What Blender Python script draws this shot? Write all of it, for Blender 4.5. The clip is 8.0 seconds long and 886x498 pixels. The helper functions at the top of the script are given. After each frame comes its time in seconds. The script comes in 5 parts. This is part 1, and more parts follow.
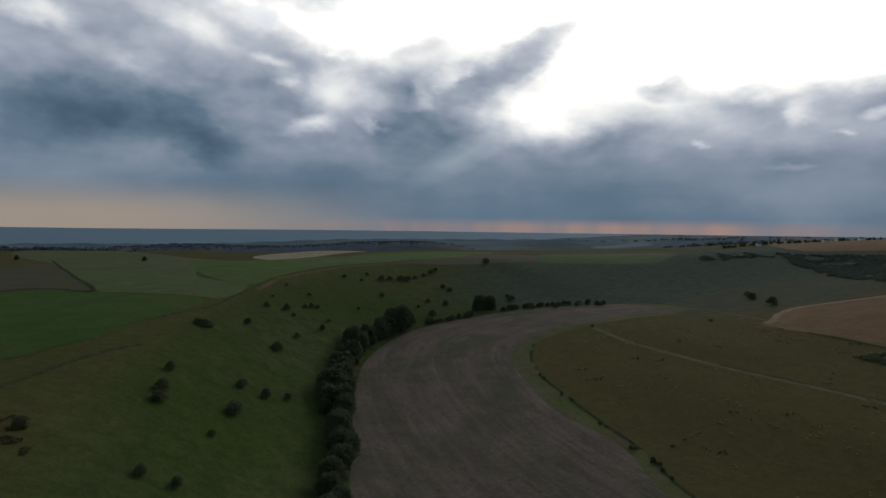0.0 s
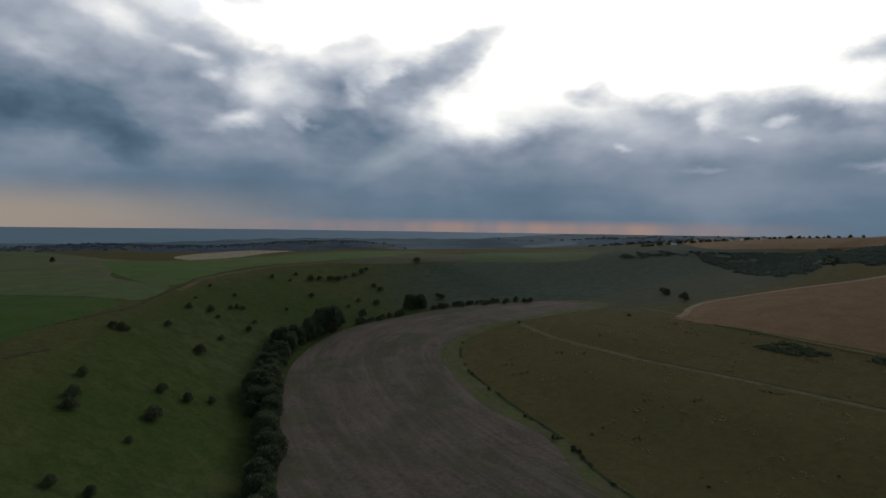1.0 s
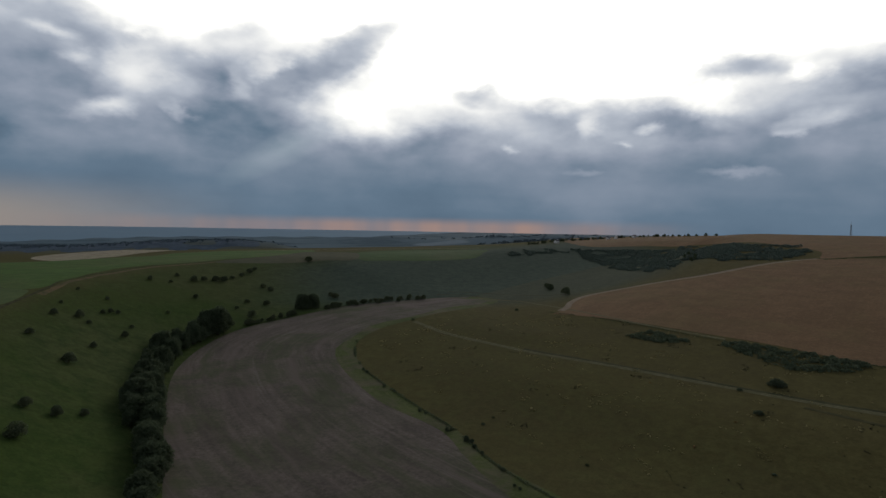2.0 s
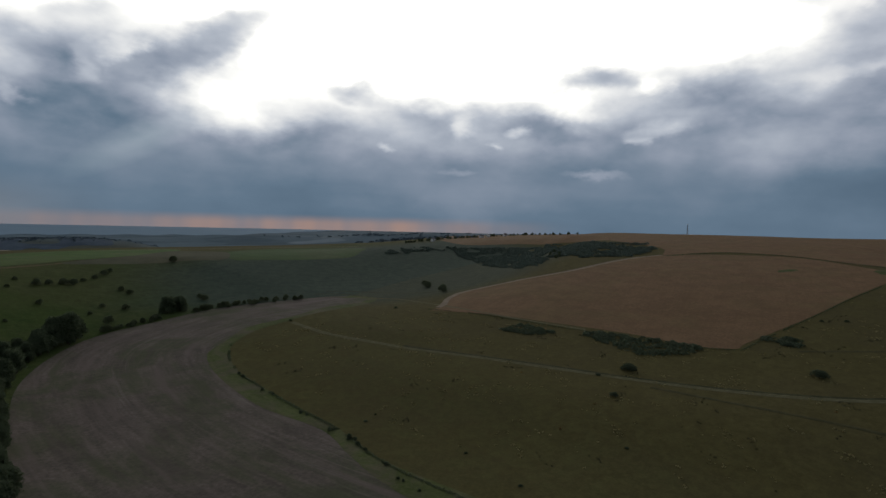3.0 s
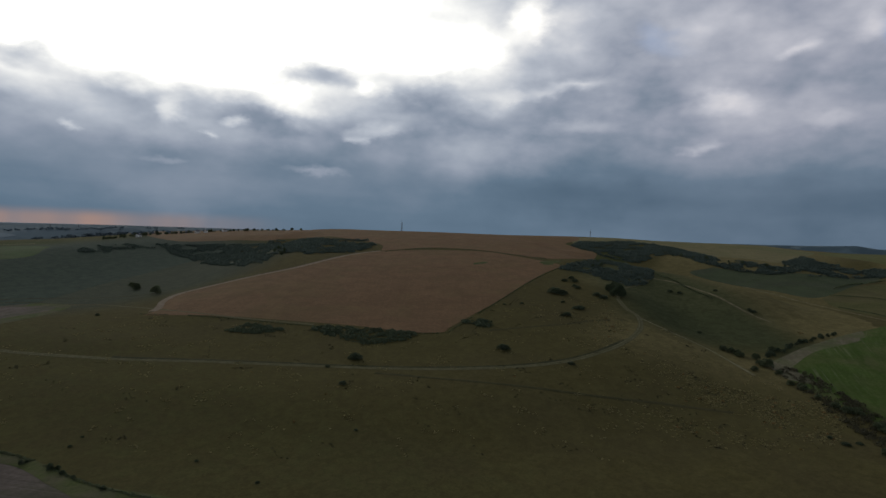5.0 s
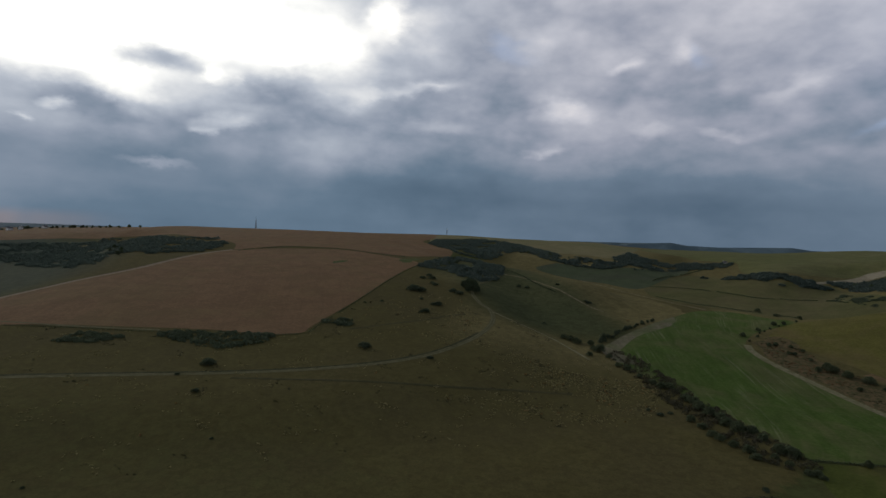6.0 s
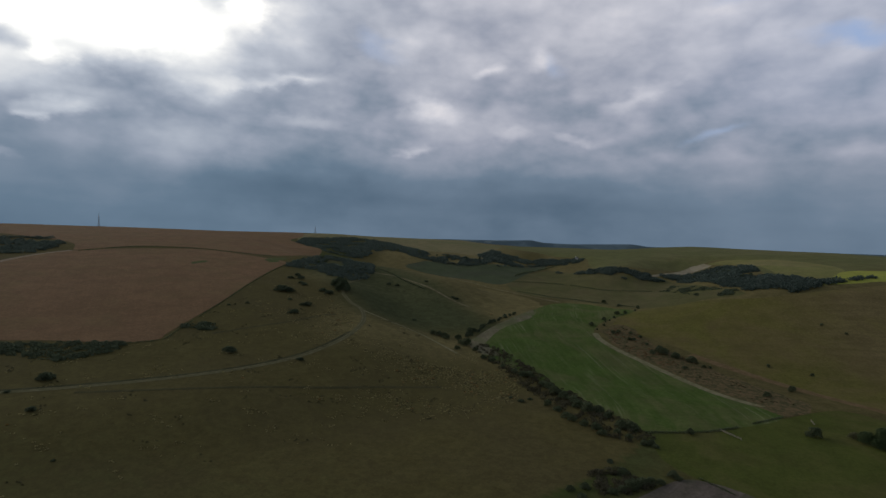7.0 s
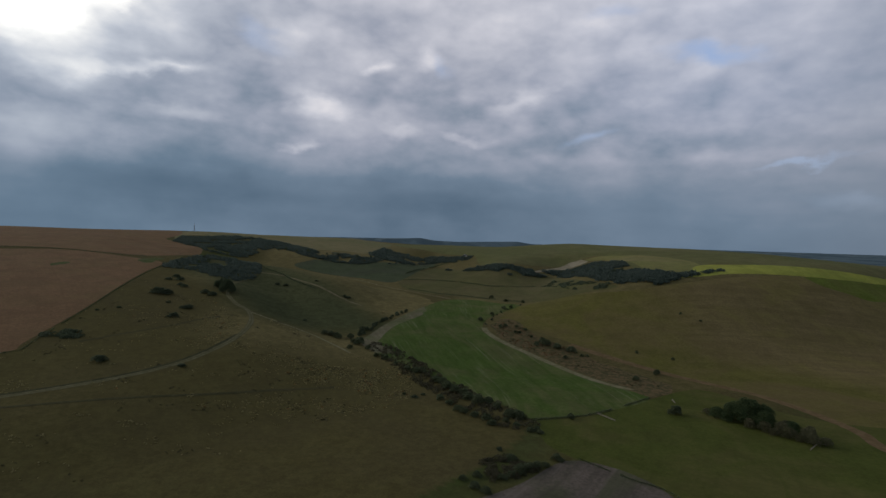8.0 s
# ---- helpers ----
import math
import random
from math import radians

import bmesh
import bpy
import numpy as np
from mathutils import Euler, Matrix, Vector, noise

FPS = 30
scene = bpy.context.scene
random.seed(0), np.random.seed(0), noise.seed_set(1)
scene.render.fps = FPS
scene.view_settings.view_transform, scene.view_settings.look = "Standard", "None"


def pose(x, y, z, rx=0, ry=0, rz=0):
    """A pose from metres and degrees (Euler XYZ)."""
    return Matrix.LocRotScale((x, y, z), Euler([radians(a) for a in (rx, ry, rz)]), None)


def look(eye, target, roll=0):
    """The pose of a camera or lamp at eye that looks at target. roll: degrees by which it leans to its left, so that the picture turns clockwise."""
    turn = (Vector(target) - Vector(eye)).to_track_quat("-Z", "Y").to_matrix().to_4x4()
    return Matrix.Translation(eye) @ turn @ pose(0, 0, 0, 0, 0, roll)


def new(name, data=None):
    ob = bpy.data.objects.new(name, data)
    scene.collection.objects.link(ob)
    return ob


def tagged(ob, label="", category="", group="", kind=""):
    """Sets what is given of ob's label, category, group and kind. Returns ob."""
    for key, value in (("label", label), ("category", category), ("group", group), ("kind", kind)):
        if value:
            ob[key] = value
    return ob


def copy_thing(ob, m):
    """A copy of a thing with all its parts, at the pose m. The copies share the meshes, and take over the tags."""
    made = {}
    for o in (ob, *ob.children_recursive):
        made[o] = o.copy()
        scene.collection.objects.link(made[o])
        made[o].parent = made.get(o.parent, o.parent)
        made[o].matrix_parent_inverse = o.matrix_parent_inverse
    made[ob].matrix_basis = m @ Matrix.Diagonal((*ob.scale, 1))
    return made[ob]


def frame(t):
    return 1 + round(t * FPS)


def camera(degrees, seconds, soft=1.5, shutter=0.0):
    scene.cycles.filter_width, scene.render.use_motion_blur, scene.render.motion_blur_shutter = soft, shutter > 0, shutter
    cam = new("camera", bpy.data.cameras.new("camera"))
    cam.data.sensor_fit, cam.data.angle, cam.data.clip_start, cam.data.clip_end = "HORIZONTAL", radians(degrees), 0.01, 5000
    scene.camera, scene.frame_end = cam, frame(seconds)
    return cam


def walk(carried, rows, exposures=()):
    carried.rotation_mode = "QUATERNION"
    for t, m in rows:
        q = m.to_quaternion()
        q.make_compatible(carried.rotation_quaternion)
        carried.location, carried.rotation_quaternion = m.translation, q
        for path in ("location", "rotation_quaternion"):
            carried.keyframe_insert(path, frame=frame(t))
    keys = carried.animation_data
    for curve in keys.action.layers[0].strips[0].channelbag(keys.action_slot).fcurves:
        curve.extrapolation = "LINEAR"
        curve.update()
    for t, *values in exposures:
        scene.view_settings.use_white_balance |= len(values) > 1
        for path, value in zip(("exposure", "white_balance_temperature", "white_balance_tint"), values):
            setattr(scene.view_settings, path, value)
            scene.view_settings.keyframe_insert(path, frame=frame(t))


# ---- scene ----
cam = camera(75.6, 8.0)


def aim(x, y, z, heading, pitch, lean):
    """The pose of a level camera that is turned right by heading, up by pitch, and leans to its left."""
    h, p = radians(heading), radians(pitch)
    return look((x, y, z), (x + math.sin(h) * math.cos(p), y + math.cos(h) * math.cos(p), z + math.sin(p)), lean)


PATH = [
    (0.0, aim(0.0, 0.0, 105.0, 0.0, -2.18, 0.79)),
    (0.5, aim(1.3, -1.7, 104.8, 2.86, -2.14, 0.83)),
    (1.0, aim(1.5, -3.5, 104.9, 6.80, -2.14, 0.90)),
    (1.5, aim(0.9, -5.5, 105.1, 11.82, -2.15, 0.97)),
    (3.0, aim(-5.1, -11.6, 106.3, 29.90, -2.09, 1.30)),
    (3.5, aim(-8.0, -13.6, 106.9, 36.19, -2.06, 1.43)),
    (4.0, aim(-11.3, -15.4, 107.6, 43.10, -2.02, 1.58)),
    (4.5, aim(-14.7, -17.0, 108.3, 50.17, -1.93, 1.70)),
    (6.0, aim(-24.9, -20.1, 110.3, 71.40, -1.63, 1.99)),
    (6.5, aim(-27.9, -20.4, 110.9, 78.09, -1.51, 1.97)),
    (7.0, aim(-30.4, -20.3, 111.4, 84.45, -1.41, 1.93)),
    (7.5, aim(-32.4, -19.6, 111.7, 91.03, -1.32, 1.90)),
    (8.0, aim(-33.7, -18.4, 112.0, 95.45, -1.28, 1.84)),
]
walk(cam, PATH, ((0.0, 0.0), (5.0, 0.0), (8.0, 0.14)))

# ---- sky: evening clouds with the sun behind a wide gap ----
SUN_AZ, SUN_EL = 24.0, 20.0


class Nodes:
    """Short calls for building a node tree."""

    def __init__(self, tree):
        self.tree = tree
        tree.nodes.clear()

    def add(self, kind, inputs=None, **settings):
        n = self.tree.nodes.new(kind)
        if "operation" in settings:
            n.operation = settings["operation"]
        if "use_clamp" in settings:
            n.use_clamp = settings["use_clamp"]
        if "interpolation_type" in settings:
            n.interpolation_type = settings["interpolation_type"]
        if "data_type" in settings:
            n.data_type, n.blend_type = settings["data_type"], settings["blend_type"]
        if "vector_type" in settings:
            n.vector_type = settings["vector_type"]
        if "gradient_type" in settings:
            n.gradient_type = settings["gradient_type"]
        if "attribute_name" in settings:
            n.attribute_name = settings["attribute_name"]
        for key, value in (inputs or {}).items():
            if isinstance(value, bpy.types.NodeSocket):
                self.tree.links.new(value, n.inputs[key])
            else:
                n.inputs[key].default_value = value
        return n

    def math(self, op, a, b=0.0, c=0.0, clamp=False):
        return self.add("ShaderNodeMath", {0: a, 1: b, 2: c}, operation=op, use_clamp=clamp).outputs[0]

    def vec(self, op, a, b=(0, 0, 0)):
        return self.add("ShaderNodeVectorMath", {0: a, 1: b}, operation=op).outputs[0]

    def step(self, x, low, high, to_low=0.0, to_high=1.0):
        return self.add("ShaderNodeMapRange", {"Value": x, "From Min": low, "From Max": high, "To Min": to_low, "To Max": to_high},
                        interpolation_type="SMOOTHSTEP").outputs[0]

    def mix(self, f, a, b, blend="MIX"):
        n = self.add("ShaderNodeMix", {0: f}, data_type="RGBA", blend_type=blend)
        for k, v in ((6, a), (7, b)):
            if isinstance(v, bpy.types.NodeSocket):
                self.tree.links.new(v, n.inputs[k])
            else:
                n.inputs[k].default_value = (*v[:3], 1)
        return n.outputs[2]

    def noise(self, vector, scale, detail=4.0, rough=0.55, warp=0.0):
        return self.add("ShaderNodeTexNoise", {"Vector": vector, "Scale": scale, "Detail": detail, "Roughness": rough, "Distortion": warp}).outputs[0]


def make_sky():
    world = bpy.data.worlds.new("evening_sky")
    scene.world = world
    world.use_nodes = True
    n = Nodes(world.node_tree)
    way = n.add("ShaderNodeTexCoord").outputs["Generated"]
    xyz = n.add("ShaderNodeSeparateXYZ", {0: way}).outputs
    az = n.math("MULTIPLY", n.math("ARCTAN2", xyz[0], xyz[1]), 57.2958)
    el = n.math("MULTIPLY", n.math("ARCSINE", xyz[2]), 57.2958)
    flat = n.add("ShaderNodeCombineXYZ", {0: az, 1: el, 2: 0.0}).outputs[0]
    # clouds a little wider than high, with soft, ragged edges
    lump = n.vec("MULTIPLY", flat, (0.15, 0.25, 0.0))
    ragged = n.add("ShaderNodeTexNoise", {"Vector": lump, "Scale": 1.0, "Detail": 5.0, "Roughness": 0.55}).outputs[1]
    v = n.vec("ADD", flat, n.vec("MULTIPLY", n.vec("SUBTRACT", ragged, (0.5, 0.5, 0.5)), (7.0, 4.2, 0.0)))
    # gaps and thick clouds: azimuth, elevation, half widths, tilt, how much brighter or darker
    GAP = [(26.5, 21, 44.5, 15.8, 0, 1.15), (9.6, 10.8, 8.5, 3.4, -5, 0.28), (-9.4, 18.1, 11.4, 3.7, 0, 0.4), (-5, 20.8, 13.2, 2.9, 0, 0.4),
           (-18.3, 19.5, 11, 2.3, -8, 0.3), (-10.7, 13.5, 4.6, 3.4, 20, 0.3), (-12.8, 10, 3.7, 1.4, 10, 0.26), (-35.4, 16.9, 4.1, 1.4, 0, 0.22),
           (-32.8, 15.7, 4.7, 1.3, -25, 0.09), (-28.2, 14.3, 3.5, 1.4, -30, 0.12), (-24.1, 17.6, 7, 1.6, -20, 0.14),
           (65.6, 20.3, 3.6, 2.1, 40, 0.34), (57.8, 17.4, 18.7, 5.7, 0, 0.2), (68.5, 18.6, 6, 3.4, 30, 0.12), (42.3, 11.7, 4.8, 2.2, -25, 0.22),
           (59.6, 15.8, 9.6, 5.4, 0, 0.34)]
    CLOUD = [(-22, 7.6, 5.8, 2.3, -20, -0.14), (-29.5, 9.2, 8.1, 2.8, -15, -0.09), (-34.4, 11.1, 6.1, 3.1, 0, -0.02), (8.7, 17, 12, 4, 26, -0.32),
             (4.6, 14.4, 6.7, 2.4, 10, -0.18), (-1.5, 10.4, 10.6, 4.9, 0, -0.1), (-3.8, 13.8, 3.9, 2.1, 0, -0.12),
             (-10.5, 16.1, 3.2, 0.9, -8, -0.14), (-2.7, 17, 4.5, 1.2, 8, -0.14), (20.5, 13.1, 4.9, 1.5, -8, -0.32), (43.7, 14.1, 6.9, 1.6, 5, -0.32),
             (27.8, 11, 8.2, 2.3, -4, -0.22), (16.2, 8.7, 7.5, 2.1, 5, -0.07), (39, 10.6, 8.4, 2.2, -4, -0.2), (57, 13.6, 10.3, 2, 12, -0.1)]
    BANK = [(63.9, 16.1, 9.6, 2.1, 18, -0.027), (78.7, 15.5, 6.9, 4.3, 0, -0.023), (78.6, 8.3, 6.5, 2.9, 0, -0.023),
            (77.2, 16.6, 3.9, 2.4, 0, -0.036), (72.5, 7.6, 12.3, 2.3, 0, -0.023), (56, 11.7, 8.2, 1.6, -3, -0.041), (45.3, 14, 4.8, 1.5, -8, -0.045),
            (76.7, 16.9, 4.5, 2.1, 0, -0.009), (103.9, 7.8, 5.5, 0.9, -15, -0.023), (99.6, 2.6, 13.4, 3.4, 0, -0.023), (97, 14, 5.1, 2.1, 0, -0.018),
            (15.3, 2.6, 11.3, 3.2, 0, -0.023), (95.2, 4.1, 13.4, 2.7, 0, -0.018), (34.2, 10.6, 9.3, 1.6, 0, -0.027),
            (27.6, 9.6, 10.6, 2.4, 8, -0.023), (16.1, 8.7, 5.7, 1.8, 8, -0.027)]
    HOLES = [(-16.8, 15.1, 3.1, 0.9, -10, 0.182), (-15, 13.8, 2.3, 0.8, 0, 0.182), (-6.7, 10.2, 1.9, 0.8, -20, 0.154),
             (-2.6, 13.1, 1.6, 1.7, 0, 0.154), (0.7, 14.2, 2.5, 1, 20, 0.175), (31.8, 10, 2.6, 1.1, 15, 0.182), (37.6, 9.8, 2, 0.6, 0, 0.168),
             (34.9, 8.6, 1.4, 0.5, 0, 0.14), (24.3, 7.7, 1.2, 0.5, -10, 0.14), (30.7, 5.7, 2.6, 0.5, 0, 0.07), (44.2, 5.6, 3.9, 0.5, 0, 0.077),
             (50.3, 9.4, 3.4, 1.3, 15, 0.168), (48.6, 8.4, 1.5, 0.6, 0, 0.126), (48.3, 13.5, 2.4, 1.1, 30, 0.168), (70, 14.1, 6.5, 1.2, 12, 0.084),
             (69.6, 10.8, 4.5, 0.8, 3, 0.063)]
    PUFFS = [(83.8, 12.1, 4.7, 1.9, 0, 0.075), (81.5, 8.6, 2.3, 0.7, 0, 0.075), (88.5, 16, 2.2, 1, 15, 0.112), (93.9, 17, 3.1, 1.5, 10, 0.098),
             (82.5, 11.7, 4.5, 1.5, 0, 0.098), (80.8, 8.2, 2.5, 0.6, 0, 0.083), (91.3, 9.6, 3, 1.1, -5, 0.09), (97.8, 9.5, 3.9, 0.8, -5, 0.083),
             (103.2, 13.3, 5.1, 1, 16, 0.09), (69.5, 13.9, 4.4, 0.9, 5, 0.098), (45.1, 5.4, 3.2, 0.5, 0, 0.03), (49.9, 13.5, 2.8, 1, 10, 0.12),
             (65.2, 13.3, 7.1, 0.6, 0, 0.068), (69.6, 10.2, 5.9, 0.8, 0, 0.06), (117.2, 15.4, 7.8, 1.5, 10, 0.038), (119.9, 8.1, 9.4, 1.3, 0, 0.038)]
    SHADE = [(-34, 9.4, 8.9, 5, 0, -0.12), (-25.6, 9.8, 10.1, 4.9, -10, -0.07), (-14.7, 3.8, 17.3, 4.3, 0, -0.05), (10.8, 18.5, 8.1, 3.1, 26, -0.3),
             (66, 17.4, 9.7, 3.1, 15, -0.12), (79.2, 3.6, 24.1, 5.9, 0, -0.05), (77.8, 17, 21, 7.7, 0, -0.11), (97.4, 2.9, 34.7, 5.6, 0, -0.05),
             (69, 3.8, 15.5, 4.5, 0, -0.08), (68.3, 10.7, 11.9, 4.4, 0, -0.04), (108, 13, 11, 8, 0, -0.04), (64, 15, 9, 6, 0, -0.045)]
    GLOW = [(-21.8, 17, 11.1, 3.8, -10, 0.1), (-8, 11.6, 5.5, 3.4, 20, 0.13), (32.5, 2.9, 11.3, 3.8, 0, 0.04), (7.2, 10.4, 6.6, 3.2, 20, 0.05),
            (75.2, 17.2, 21.6, 6.2, 0, 0.08), (61, 8.6, 9.2, 4.5, 0, 0.1), (82.6, 10.9, 17.1, 5.3, 0, 0.05), (74.5, 3, 25.4, 4.7, 0, 0.03), (82, 17.5, 8.5, 6, 0, 0.07)]
    BLUE = [(120, 17.1, 5.6, 1.2, -8, 1.1), (109.3, 9.8, 3.5, 0.8, 10, 0.6), (77.7, 17.7, 3.4, 1.3, -20, 0.45), (127.3, 7.3, 6.1, 0.4, 8, 0.7),
            (95.2, 16.2, 1.4, 1.8, 0, 0.4), (110.9, 21, 3.6, 1, 0, 0.4), (-17.3, 19, 3.1, 1, 0, 0.4), (130.6, 4.2, 4.5, 1.2, 0, 0.3)]

    def blobs(rows, total):
        for a, e, wa, we, tilt, weight in rows:
            spot = n.add("ShaderNodeMapping", {"Vector": v, "Location": (a, e, 0), "Rotation": (0, 0, radians(tilt)), "Scale": (wa, we, 1)}, vector_type="TEXTURE").outputs[0]
            blob = n.step(n.add("ShaderNodeTexGradient", {"Vector": spot}, gradient_type="SPHERICAL").outputs[1], 0.0, 1.0)
            total = n.math("MULTIPLY_ADD", blob, weight, total)
        return total

    # the deck is dark and smooth low down, and broken into paler puffs higher up
    tone = n.math("MULTIPLY_ADD", el, 0.0110, 0.455)
    swell = n.math("SUBTRACT", n.noise(n.vec("MULTIPLY", flat, (0.05, 0.11, 0.0)), 1.0, 2.0, 0.45), 0.5)
    puff = n.math("SUBTRACT", n.noise(n.vec("ADD", lump, (3.7, 1.9, 0.0)), 1.25, 4.5, 0.5), 0.5)
    billow = n.math("SUBTRACT", n.math("ABSOLUTE", n.math("SUBTRACT", n.noise(n.vec("ADD", lump, (8.1, 5.2, 0.0)), 0.8, 3.0, 0.5), 0.5)), 0.08)
    streak = n.math("SUBTRACT", n.noise(n.vec("MULTIPLY", flat, (0.05, 0.40, 0.0)), 1.0, 2.5, 0.5), 0.5)
    tone = n.math("ADD", tone, n.math("MULTIPLY", swell, n.step(el, 2.0, 10.0, 0.06, 0.16)))
    tone = n.math("ADD", tone, n.math("MULTIPLY", puff, n.step(el, 3.0, 11.0, 0.06, 0.29)))
    tone = n.math("ADD", tone, n.math("MULTIPLY", billow, n.step(el, 4.0, 12.0, 0.05, 0.26)))
    tone = n.math("ADD", tone, n.math("MULTIPLY", streak, 0.06))
    tone = blobs([*GAP, *CLOUD, *BANK, *HOLES, *PUFFS, *SHADE, *GLOW], tone)
    ramp = n.add("ShaderNodeValToRGB", {0: n.math("MULTIPLY", tone, 0.6)})
    TONES = [(0.26, (50, 67, 90)), (0.38, (75, 96, 115)), (0.47, (98, 118, 137)), (0.58, (142, 152, 168)), (0.72, (181, 188, 199)), (0.88, (226, 228, 230)), (1.0, (255, 255, 252))]
    for k, (at, colour) in enumerate(TONES):
        e = ramp.color_ramp.elements[k] if k < 2 else ramp.color_ramp.elements.new(at * 0.6)
        e.position, e.color = at * 0.6, (*(((c / 255 + 0.055) / 1.055) ** 2.4 for c in colour), 1)
    e = ramp.color_ramp.elements.new(0.84)
    e.color = (3.2, 3.1, 2.95, 1)
    # away from the sun the deck is a warmer, paler grey
    sky = n.mix(n.step(az, 58.0, 90.0), ramp.outputs[0], n.mix(1.0, ramp.outputs[0], (1.14, 1.06, 1.04), "MULTIPLY"))
    # small rifts of blue on the side away from the sun
    nishita = n.add("ShaderNodeTexSky")
    nishita.sky_type, nishita.sun_disc, nishita.altitude = "NISHITA", False, 200.0
    nishita.sun_elevation, nishita.sun_rotation = radians(SUN_EL), radians(SUN_AZ)
    blue = n.mix(0.7, n.mix(1.0, nishita.outputs[0], (0.10, 0.10, 0.10), "MULTIPLY"), (0.36, 0.46, 0.70))
    thin = n.math("MULTIPLY", n.math("MULTIPLY", n.step(az, 96.0, 122.0), n.step(el, 6.0, 14.0)), 0.16)
    sky = n.mix(n.math("ADD", n.math("MULTIPLY", blobs(BLUE, 0.0), 0.75), thin, clamp=True), sky, blue)
    # overhead and behind, out of view, an even grey added to balance the land's light
    unseen_sky = n.math("MAXIMUM", n.step(el, 26.0, 42.0), n.step(n.math("ADD", xyz[1], n.math("MULTIPLY", xyz[0], 0.3)), -0.25, -0.8))
    sky = n.mix(unseen_sky, sky, (0.178, 0.206, 0.250))
    # a pale shaft of sunlight, painted into the sky, slants down from the gap
    sun_shaft = n.add("ShaderNodeMapping", {"Vector": flat, "Location": (2.5, 7.5, 0), "Rotation": (0, 0, radians(29)), "Scale": (8, 1.7, 1)}, vector_type="TEXTURE").outputs[0]
    sky = n.mix(n.math("MULTIPLY", n.add("ShaderNodeTexGradient", {"Vector": sun_shaft}, gradient_type="SPHERICAL").outputs[1], 0.36), sky, (0.48, 0.55, 0.60))
    # the clear warm evening sky below the deck along the sea
    west = n.math("MULTIPLY", n.step(el, 4.4, 0.6), n.step(az, 2.0, -32.0))
    sky = n.mix(n.math("MULTIPLY", west, 0.85), sky, (0.36, 0.290, 0.228))
    ray = n.step(n.noise(n.add("ShaderNodeCombineXYZ", {0: az, 1: 0.0, 2: 0.0}).outputs[0], 0.22, 2.0), 0.3, 0.65, 0.45, 1.0)
    band = n.math("MULTIPLY", n.math("MULTIPLY", n.step(el, 1.15, 0.1), ray), n.math("MULTIPLY", n.step(az, -30.0, 20.0), n.step(az, 44.0, 24.0)))
    sky = n.mix(n.math("MULTIPLY", band, 0.75), sky, (0.41, 0.255, 0.195))
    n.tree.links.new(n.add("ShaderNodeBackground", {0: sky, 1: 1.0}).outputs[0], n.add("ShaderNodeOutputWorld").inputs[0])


make_sky()
sun = new("sun", bpy.data.lights.new("sun", "SUN"))
sun.data.energy, sun.data.angle, sun.data.color = 0.5, radians(25), (1.0, 0.93, 0.84)
sun.matrix_world = look((0, 0, 300), (-math.sin(radians(SUN_AZ)) * 100, -math.cos(radians(SUN_AZ)) * 100, 300 - 100 * math.tan(radians(SUN_EL))))

# ---- materials ----
def surface(name, build, rough=0.9, bump=0.0, bump_scale=1.0, gloss=0.02):
    """A material whose colour socket is made by build(nodes, place)."""
    mat = bpy.data.materials.new(name)
    mat.use_nodes = True
    n = Nodes(mat.node_tree)
    place = n.add("ShaderNodeTexCoord").outputs["Object"]
    ins = {"Base Color": build(n, place), "Roughness": rough, "Specular IOR Level": gloss}
    if bump:
        b = n.add("ShaderNodeBump", {"Height": n.noise(place, bump_scale, 5.0, 0.65), "Strength": 0.8, "Distance": bump})
        ins["Normal"] = b.outputs[0]
    n.tree.links.new(n.add("ShaderNodeBsdfPrincipled", ins).outputs[0], n.add("ShaderNodeOutputMaterial").inputs[0])
    return mat


def attribute(n, name):
    return n.add("ShaderNodeAttribute", attribute_name=name).outputs["Fac"]


